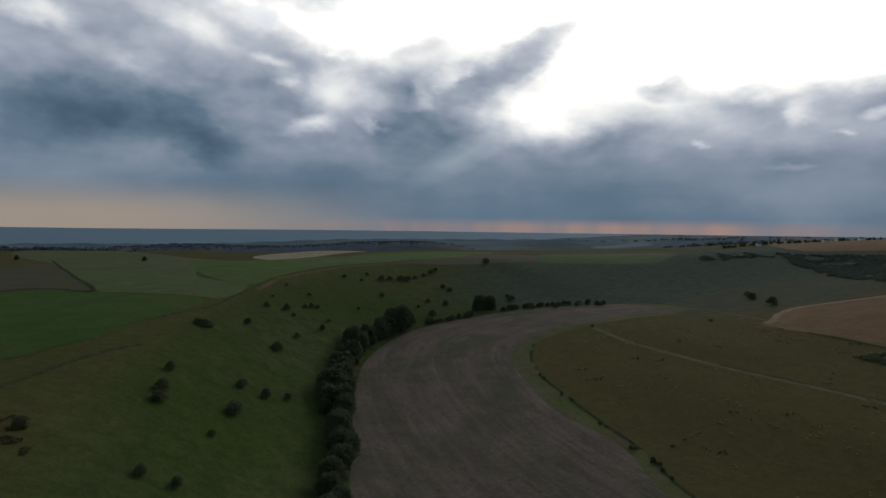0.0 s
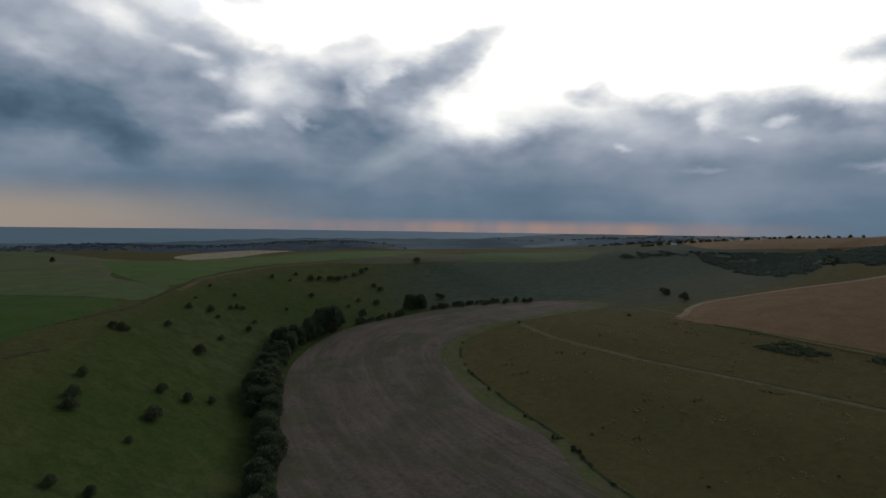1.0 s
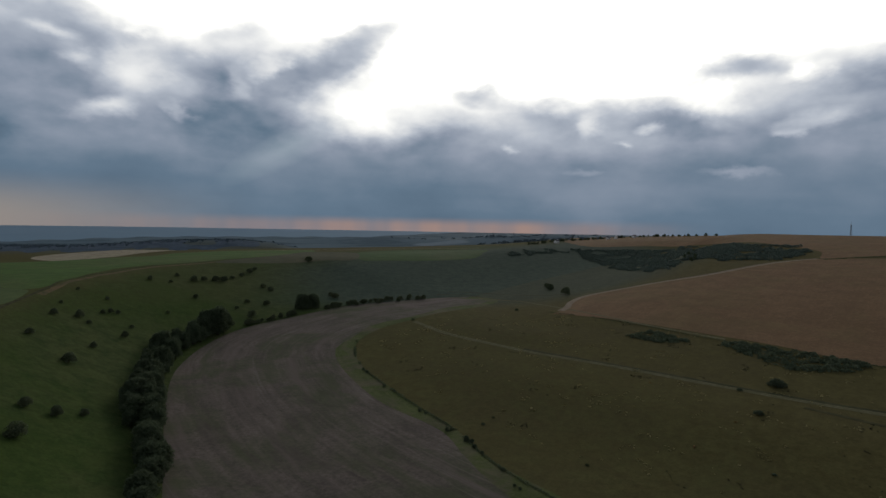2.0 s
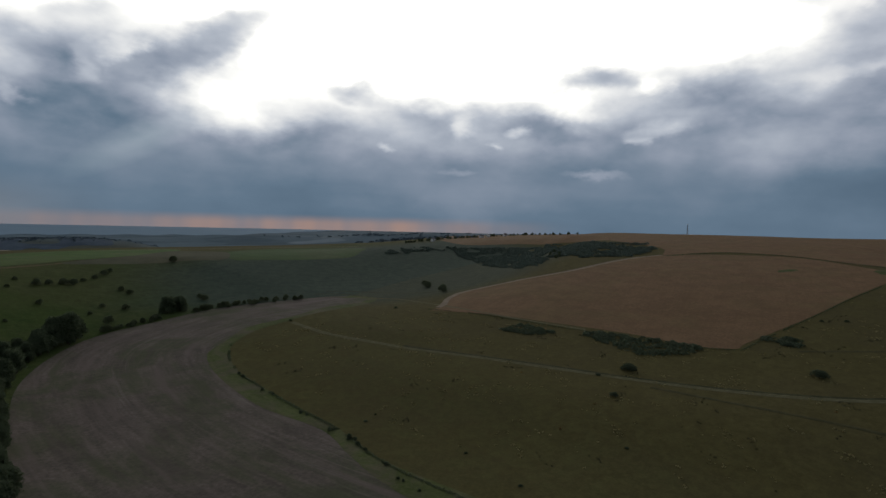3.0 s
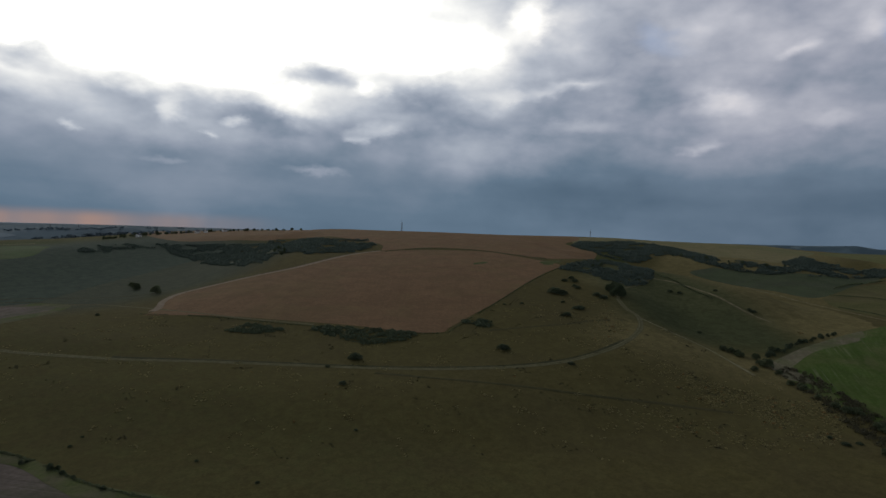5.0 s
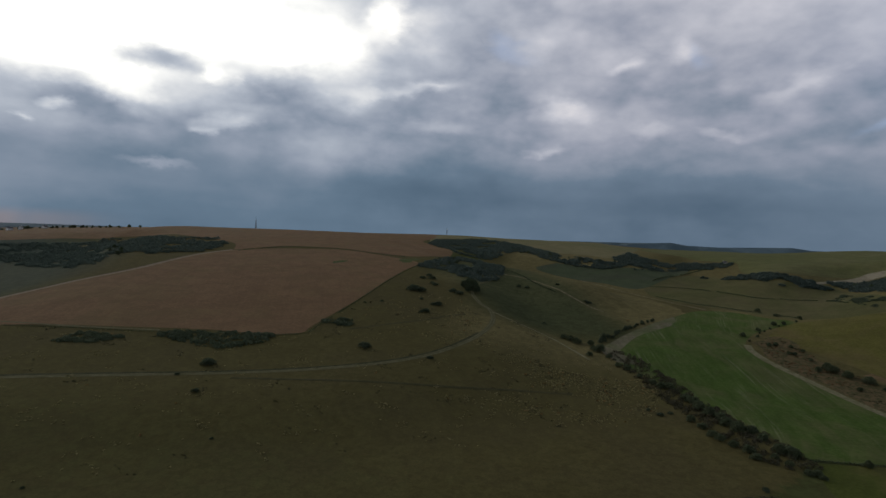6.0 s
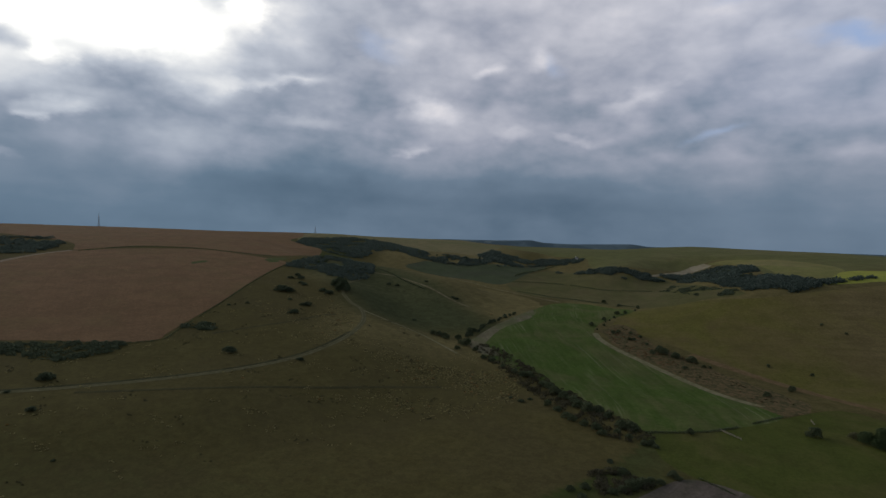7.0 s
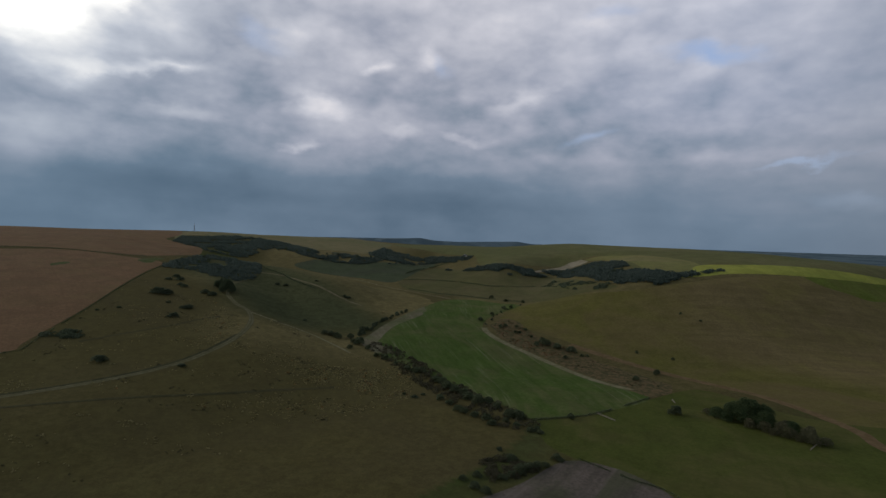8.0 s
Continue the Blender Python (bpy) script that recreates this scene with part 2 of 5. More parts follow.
def grassland(n, p):
    lush = attribute(n, "lush")
    wide, mid, fine = n.noise(p, 0.012, 4, 0.6), n.noise(p, 0.09, 5, 0.65, 0.6), n.noise(p, 0.9, 3, 0.7)
    dry = n.mix(n.step(mid, 0.35, 0.7), (0.067, 0.058, 0.024), (0.082, 0.072, 0.030))
    dry = n.mix(n.step(wide, 0.4, 0.65, 0.0, 0.5), dry, (0.068, 0.058, 0.029))
    green = n.mix(n.step(mid, 0.3, 0.7), (0.031, 0.046, 0.017), (0.055, 0.065, 0.025))
    green = n.mix(n.step(wide, 0.35, 0.7, 0.0, 0.7), green, (0.030, 0.051, 0.012))
    both = n.mix(n.step(n.math("ADD", lush, n.math("MULTIPLY_ADD", mid, 0.34, -0.17)), 0.25, 0.75), dry, green)
    both = n.mix(n.step(lush, 0.0, -0.5), both, n.mix(n.step(mid, 0.3, 0.7), (0.100, 0.086, 0.038), (0.146, 0.122, 0.058)))
    # shade and haze painted over the dark turf of the far slopes
    both = n.mix(n.math("MULTIPLY", attribute(n, "turf_shade"), 0.9), both, n.mix(n.step(mid, 0.35, 0.65), (0.036, 0.052, 0.043), (0.050, 0.066, 0.053)))
    # the combe's shade, put into the turf as a darker green
    both = n.mix(n.math("MULTIPLY", attribute(n, "hollow"), 0.85), both, n.mix(n.step(mid, 0.35, 0.65), (0.038, 0.048, 0.024), (0.052, 0.062, 0.031)))
    tuft = n.mix(n.step(fine, 0.3, 0.75), (0.92, 0.92, 0.92), (1.16, 1.15, 1.12))
    tuft = n.mix(1.0, tuft, n.mix(n.step(n.noise(p, 0.28, 4, 0.6, 0.5), 0.32, 0.68), (0.92, 0.92, 0.92), (1.14, 1.13, 1.09)), "MULTIPLY")
    # distance haze, put into the far ground's colour as blue-grey
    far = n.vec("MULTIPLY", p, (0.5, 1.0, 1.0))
    hazy_plain = n.mix(n.step(n.noise(far, 0.006, 4, 0.6), 0.42, 0.56), (0.060, 0.089, 0.107), (0.087, 0.122, 0.142))
    hazy_plain = n.mix(n.step(n.noise(far, 0.009, 3, 0.5), 0.56, 0.64), hazy_plain, (0.114, 0.146, 0.158))
    turf = n.mix(attribute(n, "hazy_plain"), n.mix(1.0, both, tuft, "MULTIPLY"), hazy_plain)
    return turf


def rows(n, p, low, high, patch, width, patch_scale=0.02, strength=0.6, tram=0.0, streaks=0.35, lines=None):
    """Earth or crop in drilled rows of that width, with patches drawn out along them."""
    r, run = attribute(n, "row"), attribute(n, "run")
    wob = n.math("ADD", r, n.math("MULTIPLY", n.noise(p, 0.03, 3), 3.0))
    at = n.add("ShaderNodeCombineXYZ", {0: n.math("DIVIDE", wob, width), 1: n.math("DIVIDE", run, width * 22), 2: 0.0}).outputs[0]
    wide_at = n.add("ShaderNodeCombineXYZ", {0: n.math("DIVIDE", wob, 11.0), 1: n.math("DIVIDE", run, 75.0), 2: 3.0}).outputs[0]
    grain = n.noise(p, 0.6, 4, 0.7)
    c = n.mix(n.step(n.math("ADD", n.math("MULTIPLY", n.noise(at, 1.0, 3, 0.65), strength), n.math("MULTIPLY", grain, 1 - strength)), 0.32, 0.68), low, high)
    c = n.mix(n.step(n.noise(p, patch_scale, 5, 0.62, 0.8), 0.42, 0.66, 0.0, 0.8), c, patch)
    c = n.mix(n.step(n.noise(wide_at, 1.0, 4, 0.6), 0.52, 0.72, 0.0, streaks), c, high)
    c = n.mix(n.step(n.noise(wide_at, 1.7, 4, 0.6), 0.50, 0.34, 0.0, streaks), c, low)
    if lines:
        drawn, wide, share, length = lines
        long_at = n.add("ShaderNodeCombineXYZ", {0: n.math("DIVIDE", wob, wide), 1: n.math("DIVIDE", run, length), 2: 9.0}).outputs[0]
        bunch_at = n.add("ShaderNodeCombineXYZ", {0: n.math("DIVIDE", wob, wide * 8), 1: n.math("DIVIDE", run, length * 1.6), 2: 4.0}).outputs[0]
        bunch = n.step(n.noise(bunch_at, 1.0, 3, 0.55), 0.46, 0.62)
        c = n.mix(n.math("MULTIPLY", bunch, n.step(n.noise(long_at, 1.0, 3, 0.6), 0.50, 0.66, 0.0, share)), c, drawn)
    blotch = n.math("MULTIPLY_ADD", n.noise(p, 0.045, 4, 0.6, 0.4), 0.6, n.math("MULTIPLY", n.noise(p, 0.3, 3, 0.6), 0.4))
    c = n.mix(1.0, c, n.mix(n.step(blotch, 0.36, 0.64), (0.88, 0.88, 0.88), (1.12, 1.12, 1.11)), "MULTIPLY")
    if tram:
        line = n.math("ABSOLUTE", n.math("SUBTRACT", n.math("FRACT", n.math("DIVIDE", wob, tram)), 0.5))
        c = n.mix(n.math("MULTIPLY", n.step(line, 0.05, 0.02, 0.0, 0.45), n.step(n.noise(p, 0.02, 3), 0.4, 0.6)), c, low)
    return c


GRASS = surface("downland_grass", grassland, 0.95, 0.12, 0.35, 0.008)
def harrowed(n, p):
    """Brown earth in drill rows, with broad pinkish and weedy green bands that follow them."""
    c = rows(n, p, (0.074, 0.062, 0.051), (0.124, 0.103, 0.087), (0.058, 0.064, 0.034), 3.2, 0.018, 0.45, 24.0, 0.7, ((0.140, 0.120, 0.105), 2.6, 0.55, 190.0))
    at = n.add("ShaderNodeCombineXYZ", {0: n.math("DIVIDE", attribute(n, "row"), 22.0), 1: n.math("DIVIDE", attribute(n, "run"), 160.0), 2: 5.0}).outputs[0]
    band = n.noise(at, 1.0, 4, 0.6)
    c = n.mix(n.step(band, 0.52, 0.66, 0.0, 0.7), c, n.mix(n.noise(p, 0.7, 4, 0.7), (0.088, 0.070, 0.060), (0.136, 0.110, 0.096)))
    return n.mix(n.step(band, 0.46, 0.34, 0.0, 0.7), c, n.mix(n.noise(p, 0.5, 4, 0.7), (0.048, 0.055, 0.028), (0.076, 0.078, 0.044)))


PLOUGHED = surface("harrowed_earth", harrowed, 0.95, 0.15, 0.8)
STUBBLE = surface("stubble", lambda n, p: rows(n, p, (0.130, 0.080, 0.043), (0.162, 0.102, 0.057), (0.138, 0.095, 0.048), 2.6, 0.015, 0.25, 28.0, 0.35), 0.95, 0.15, 1.0)
YOUNG = surface("young_crop", lambda n, p: rows(n, p, (0.038, 0.069, 0.012), (0.070, 0.098, 0.026), (0.088, 0.092, 0.036), 4.0, 0.016, 0.4, 0.0, 0.5, ((0.165, 0.168, 0.098), 1.9, 0.42, 75.0)), 0.9, 0.1, 1.0)
LEY = surface("grazed_ley", lambda n, p: rows(n, p, (0.050, 0.062, 0.014), (0.066, 0.076, 0.018), (0.084, 0.078, 0.027), 9.0, 0.012, 0.2), 0.9, 0.12, 0.8)
CROP = surface("green_crop", lambda n, p: rows(n, p, (0.029, 0.066, 0.014), (0.044, 0.080, 0.017), (0.056, 0.072, 0.022), 12.0, 0.008, 0.3), 0.9, 0.12, 0.8)
RIM_CROP = surface("rim_crop", lambda n, p: rows(n, p, (0.048, 0.088, 0.022), (0.066, 0.104, 0.028), (0.074, 0.094, 0.034), 12.0, 0.008, 0.3), 0.9, 0.12, 0.8)
# grass made bright to stand for a patch of sunlight
SUN_PATCH = surface("sun_patch_ley", lambda n, p: rows(n, p, (0.215, 0.228, 0.044), (0.285, 0.288, 0.062), (0.165, 0.190, 0.045), 10.0, 0.008, 0.3), 0.9, 0.1, 0.6)


def rough(n, p):
    """Olive pasture that turns brown over the top of the hill."""
    olive = rows(n, p, (0.084, 0.080, 0.022), (0.112, 0.102, 0.030), (0.116, 0.090, 0.040), 14.0, 0.011, 0.1, 0.0, 0.25)
    brown = rows(n, p, (0.118, 0.092, 0.042), (0.176, 0.134, 0.066), (0.150, 0.124, 0.046), 7.0, 0.02, 0.5, 0.0, 0.5)
    stray = n.vec("MULTIPLY", n.vec("SUBTRACT", n.add("ShaderNodeTexNoise", {"Vector": p, "Scale": 0.012, "Detail": 4.0}).outputs[1], (0.5, 0.5, 0.5)), (110.0, 110.0, 0.0))
    spot = n.add("ShaderNodeMapping", {"Vector": n.vec("MULTIPLY", n.vec("ADD", p, stray), (1, 1, 0)), "Location": (560, -560, 0), "Scale": (230, 330, 1)}, vector_type="TEXTURE").outputs[0]
    return n.mix(n.step(n.add("ShaderNodeTexGradient", {"Vector": spot}, gradient_type="SPHERICAL").outputs[1], 0.05, 0.45, 0.0, 0.85), olive, brown)


ROUGH = surface("rough_pasture", rough, 0.95, 0.4, 0.4)
DULL = surface("faded_ley", lambda n, p: rows(n, p, (0.062, 0.088, 0.034), (0.078, 0.100, 0.041), (0.098, 0.096, 0.058), 12.0, 0.0045, 0.2), 0.95, 0.2, 0.5)
GOLD = surface("dry_ley", lambda n, p: rows(n, p, (0.129, 0.115, 0.055), (0.174, 0.149, 0.080), (0.119, 0.119, 0.055), 12.0, 0.006, 0.2), 0.95, 0.2, 0.5)
OLIVE = surface("olive_ley", lambda n, p: rows(n, p, (0.082, 0.088, 0.034), (0.118, 0.118, 0.047), (0.134, 0.121, 0.058), 14.0, 0.005, 0.2), 0.95, 0.2, 0.5)
MARGIN = surface("grass_margin", lambda n, p: rows(n, p, (0.050, 0.066, 0.020), (0.080, 0.090, 0.035), (0.098, 0.083, 0.058), 3.0, 0.03, 0.4), 0.95, 0.2, 0.6)
BARE = surface("bare_headland", lambda n, p: rows(n, p, (0.110, 0.099, 0.062), (0.154, 0.134, 0.090), (0.083, 0.099, 0.039), 3.0, 0.03, 0.5), 0.95, 0.2, 0.6)


def rutted(n, p):
    """Two worn wheel lines with grass between them."""
    x = n.math("ABSOLUTE", attribute(n, "across"))
    worn = n.math("MULTIPLY", n.step(x, 0.12, 0.35), n.step(x, 1.0, 0.7))
    worn = n.math("MULTIPLY", worn, n.step(n.noise(p, 0.12, 4, 0.65), 0.28, 0.55))
    return n.mix(worn, (0.082, 0.078, 0.038), n.mix(n.step(n.noise(p, 0.3, 4, 0.7), 0.38, 0.62), (0.098, 0.091, 0.048), (0.138, 0.126, 0.074)))


TRACKED = surface("rutted_chalk_track", rutted, 0.95, 0.1, 1.5)
CHALK = surface("worn_chalk_track", lambda n, p: n.mix(n.step(n.noise(p, 0.25, 4, 0.7), 0.38, 0.62), (0.10, 0.088, 0.046), (0.185, 0.158, 0.098)), 0.95, 0.1, 1.5)
# trodden earth of the rim paths, and the painted shade beside the track
EARTH_AND_SHADE = surface("dark_earth_and_shade", lambda n, p: n.mix(n.step(n.noise(p, 0.2, 4, 0.7), 0.35, 0.65), (0.030, 0.033, 0.016), (0.056, 0.054, 0.028)), 0.95, 0.1, 1.5)
EARTH = surface("trodden_turf", lambda n, p: n.mix(n.step(n.noise(p, 0.2, 4, 0.7), 0.35, 0.65), (0.044, 0.042, 0.020), (0.064, 0.058, 0.028)), 0.95, 0.1, 1.5)
BENCH = surface("terrace_turf", lambda n, p: rows(n, p, (0.066, 0.068, 0.026), (0.092, 0.088, 0.037), (0.100, 0.087, 0.043), 12.0, 0.012, 0.25), 0.95, 0.2, 0.5)
HEADLAND = surface("trodden_headland", lambda n, p: n.mix(n.step(n.noise(p, 0.25, 4, 0.7), 0.35, 0.65), (0.155, 0.120, 0.084), (0.205, 0.162, 0.118)), 0.95, 0.1, 1.0)
# a lighter copy of the olive ley, with sunlight painted in
SUNLIT_LEY = surface("sunlit_gold_ley", lambda n, p: rows(n, p, (0.120, 0.122, 0.040), (0.172, 0.166, 0.062), (0.176, 0.150, 0.072), 14.0, 0.006, 0.2), 0.95, 0.2, 0.5)
CROP_LEY = surface("green_ley", lambda n, p: rows(n, p, (0.080, 0.104, 0.020), (0.112, 0.136, 0.028), (0.120, 0.120, 0.036), 14.0, 0.01, 0.2), 0.95, 0.2, 0.5)
COMBE_TURF = surface("combe_turf", lambda n, p: rows(n, p, (0.046, 0.060, 0.032), (0.066, 0.078, 0.042), (0.060, 0.066, 0.044), 12.0, 0.01, 0.2), 0.95, 0.2, 0.5)
# the blue in this canopy is distance haze painted into it
HAZY_WOOD = surface("hazy_wood_canopy", lambda n, p: n.mix(n.step(n.noise(p, 0.02, 5, 0.65), 0.38, 0.64), (0.040, 0.058, 0.080), (0.062, 0.084, 0.106)), 0.95, 1.5, 0.06)
SEA = surface("sea_water", lambda n, p: n.mix(n.noise(p, 0.003, 4), (0.130, 0.196, 0.250), (0.152, 0.222, 0.282)), 0.9, gloss=0.02)


def leafy(name, low, high):
    """Leaves that vary from spray to spray and plant to plant, and let some light through."""
    mat = bpy.data.materials.new(name)
    mat.use_nodes = True
    n = Nodes(mat.node_tree)
    place = n.add("ShaderNodeTexCoord").outputs["Object"]
    one = n.add("ShaderNodeObjectInfo").outputs["Random"]
    leaf = n.add("ShaderNodeNewGeometry").outputs["Random Per Island"]
    c = n.mix(n.math("MULTIPLY_ADD", leaf, 0.7, n.math("MULTIPLY", one, 0.3)), low, high)
    c = n.mix(1.0, c, n.mix(n.noise(place, 0.6, 2), (0.75, 0.75, 0.75), (1.2, 1.2, 1.15)), "MULTIPLY")
    solid = n.add("ShaderNodeBsdfPrincipled", {"Base Color": c, "Roughness": 0.75, "Specular IOR Level": 0.05}).outputs[0]
    thin = n.add("ShaderNodeBsdfTranslucent", {"Color": c}).outputs[0]
    both = n.add("ShaderNodeMixShader", {0: 0.4, 1: solid, 2: thin}).outputs[0]
    n.tree.links.new(both, n.add("ShaderNodeOutputMaterial").inputs[0])
    return mat


LEAF = leafy("broad_leaves", (0.066, 0.087, 0.052), (0.096, 0.118, 0.068))
THORN = leafy("hawthorn_leaves", (0.068, 0.086, 0.050), (0.128, 0.148, 0.083))
# gorse green with some blue distance haze painted in
SCRUB_LEAF = leafy("hazed_scrub_leaves", (0.066, 0.090, 0.078), (0.098, 0.125, 0.105))
GORSE = leafy("gorse_leaves", (0.058, 0.076, 0.050), (0.110, 0.132, 0.082))
# pale bluish because distance haze is mixed into the leaf colour
HAZY_LEAF = leafy("hazy_distant_leaves", (0.082, 0.112, 0.140), (0.112, 0.148, 0.176))
BRACKEN = leafy("bracken", (0.046, 0.042, 0.022), (0.082, 0.070, 0.040))
BRAMBLE = leafy("bramble_leaves", (0.050, 0.050, 0.032), (0.096, 0.088, 0.056))
RED_BRACKEN = leafy("red_bracken", (0.125, 0.070, 0.034), (0.190, 0.112, 0.056))
THICKET_LEAF = leafy("thicket_leaves", (0.044, 0.068, 0.032), (0.092, 0.122, 0.056))
TANGLE_LEAF = leafy("tangled_leaves", (0.082, 0.084, 0.046), (0.150, 0.144, 0.084))
RUSTY = leafy("rusty_grass_blades", (0.180, 0.112, 0.048), (0.260, 0.165, 0.075))
STRAW = leafy("dry_grass_blades", (0.215, 0.190, 0.090), (0.330, 0.285, 0.150))
BARK = surface("bark", lambda n, p: n.mix(n.noise(p, 3.0, 4), (0.035, 0.028, 0.022), (0.09, 0.075, 0.06)), 0.95, 0.03, 6.0)
STEEL = surface("galvanised_steel", lambda n, p: n.mix(n.noise(p, 1.5, 3), (0.12, 0.12, 0.13), (0.2, 0.2, 0.21)), 0.5, gloss=0.5)
RENDERED = surface("white_render", lambda n, p: n.mix(n.noise(p, 0.8, 3), (0.7, 0.69, 0.66), (0.82, 0.81, 0.78)), 0.8)
SLATE = surface("slate", lambda n, p: n.mix(n.noise(p, 1.2, 3), (0.06, 0.06, 0.07), (0.11, 0.10, 0.11)), 0.7, gloss=0.3)
RUST = surface("bare_brown_earth", lambda n, p: n.mix(n.step(n.noise(p, 0.16, 4, 0.7), 0.35, 0.65), (0.105, 0.072, 0.036), (0.150, 0.104, 0.058)), 0.95, 0.1, 1.5)
ESTUARY = surface("estuary_water", lambda n, p: n.mix(n.noise(p, 0.004, 3), (0.115, 0.155, 0.180), (0.135, 0.175, 0.200)), 0.9, gloss=0.02)
PALE_WOOD = surface("bleached_timber", lambda n, p: n.mix(n.noise(p, 2.0, 4), (0.17, 0.15, 0.12), (0.27, 0.24, 0.19)), 0.9)
TAN = surface("pale_straw_stubble", lambda n, p: n.mix(n.step(n.noise(p, 0.08, 4, 0.6), 0.35, 0.65), (0.22, 0.185, 0.125), (0.29, 0.25, 0.175)), 0.95)
BANK = surface("bracken_litter", lambda n, p: n.mix(n.step(n.noise(p, 0.22, 5, 0.75, 0.6), 0.40, 0.62), (0.058, 0.056, 0.026), (0.124, 0.088, 0.046)), 0.95, 0.3, 0.6)
LATE = surface("late_crop", lambda n, p: rows(n, p, (0.034, 0.066, 0.020), (0.046, 0.078, 0.025), (0.052, 0.070, 0.028), 12.0, 0.008, 0.3), 0.9, 0.12, 0.8)
FADED = surface("faded_strip", lambda n, p: rows(n, p, (0.056, 0.060, 0.036), (0.072, 0.070, 0.042), (0.066, 0.064, 0.036), 12.0, 0.007, 0.2), 0.95, 0.2, 0.5)
STRAWY = surface("trodden_straw", lambda n, p: n.mix(n.step(n.noise(p, 0.2, 4, 0.65), 0.35, 0.65), (0.125, 0.116, 0.062), (0.185, 0.168, 0.102)), 0.95)

# ---- the lie of the land: a chalk plateau cut by one winding dry valley round a spur ----
def smooth(t):
    t = np.clip(t, 0.0, 1.0)
    return t * t * (3 - 2 * t)


def hill(x, y, cx, cy, rx, ry, height, turn=0.0):
    """A rounded rise with its middle at cx, cy."""
    c, s = math.cos(math.radians(turn)), math.sin(math.radians(turn))
    u, v = (x - cx) * c + (y - cy) * s, -(x - cx) * s + (y - cy) * c
    return height * np.exp(-(u / rx) ** 2 - (v / ry) ** 2)


def along(x, y, line):
    """The distance from a line of nodes, the side of it (+ on its left) and the nodes' other values there."""
    best = np.full(np.shape(x), 1e9)
    side = np.zeros(np.shape(x))
    values = [np.zeros(np.shape(x)) for _ in line[0][2:]]
    for a, b in zip(line, line[1:]):
        dx, dy = b[0] - a[0], b[1] - a[1]
        f = np.clip(((x - a[0]) * dx + (y - a[1]) * dy) / (dx * dx + dy * dy), 0, 1)
        d = np.hypot(x - a[0] - f * dx, y - a[1] - f * dy)
        near = d < best
        best = np.where(near, d, best)
        side = np.where(near, dx * (y - a[1]) - dy * (x - a[0]), side)
        for k in range(len(values)):
            values[k] = np.where(near, a[k + 2] + f * (b[k + 2] - a[k + 2]), values[k])
    return best, side, values


def curve(nodes, step=25.0):
    """A smooth line through the nodes, with their other values."""
    n = np.array(nodes, float)
    p = np.vstack([2 * n[0] - n[1], n, 2 * n[-1] - n[-2]])
    out = []
    for i in range(1, len(p) - 2):
        m = max(2, int(math.hypot(*(p[i + 1] - p[i])[:2]) / step))
        for k in range(m):
            t = k / m
            out.append(0.5 * (2 * p[i] + (p[i + 1] - p[i - 1]) * t + (2 * p[i - 1] - 5 * p[i] + 4 * p[i + 1] - p[i + 2]) * t * t
                              + (3 * p[i] - p[i - 1] - 3 * p[i + 1] + p[i + 2]) * t ** 3))
    return np.array(out + [p[-2]])


# x, y, floor height, half floor width, width of the outer slope, width of the inner slope
VALLEY = curve([(760, 930, 66, 10, 150, 150), (560, 830, 48, 15, 200, 170), (330, 690, 31, 30, 260, 190), (200, 590, 25, 36, 300, 170), (90, 555, 20, 38, 300, 140),
                (0, 460, 13, 46, 130, 110), (0, 330, 8, 50, 110, 90), (45, 200, 5, 70, 110, 90), (130, 60, 3, 80, 150, 90),
                (240, -70, 2, 85, 200, 110), (330, -112, 3, 75, 300, 140), (440, -100, 9, 58, 280, 160), (590, -72, 21, 52, 240, 150), (710, -74, 28, 28, 240, 120),
                (805, -22, 31, 12, 190, 85), (862, 70, 37, 8, 180, 80), (895, 170, 46, 6, 160, 80), (940, 270, 60, 5, 140, 90), (1010, 360, 78, 5, 140, 90)])
OUTFLOW = curve([(260, -130, 2, 70, 200, 230), (330, -330, 0, 80, 200, 220), (420, -700, -4, 80, 220, 220), (600, -1300, -8, 90, 250, 250)])
COMBE = curve([(495, 18, 13, 4, 50, 50), (545, 50, 17, 4, 55, 55), (610, 78, 25, 4, 60, 60), (660, 106, 35, 4, 60, 60), (710, 143, 49, 4, 60, 60), (760, 185, 62, 4, 60, 60)])
ARM = curve([(760, -75, 31, 5, 90, 90), (930, -105, 46, 5, 110, 110), (1100, -70, 62, 5, 110, 110)])
GULLY = curve([(640, -110, 24, 4, 80, 80), (760, -210, 40, 4, 90, 90), (900, -330, 58, 4, 100, 100)])


def upland(x, y):
    """The plateau before the valleys were cut."""
    z = 53 + 4 * np.sin(x / 310 + 1.3) * np.sin(y / 390) + 0 * x
    z = z + hill(x, y, 1300, 900, 620, 900, 52, 30) + hill(x, y, 1450, -560, 900, 520, 44, 20) + hill(x, y, 800, -560, 330, 260, 16) + hill(x, y, 1620, 420, 420, 260, 14, 10)
    return z


SPUR = np.array([(0, 6), (150, 9), (250, 13), (370, 19), (445, 27), (600, 47), (800, 67), (1100, 90), (1500, 105), (2200, 98), (6000, 90)], float)


def spur(x, y):
    """The crest of the spur between the two arms of the valley."""
    u = x * 0.848 + y * 0.53
    return sum(np.interp(u + k, SPUR[:, 0], SPUR[:, 1]) for k in (-60, -30, 0, 30, 60)) / 5


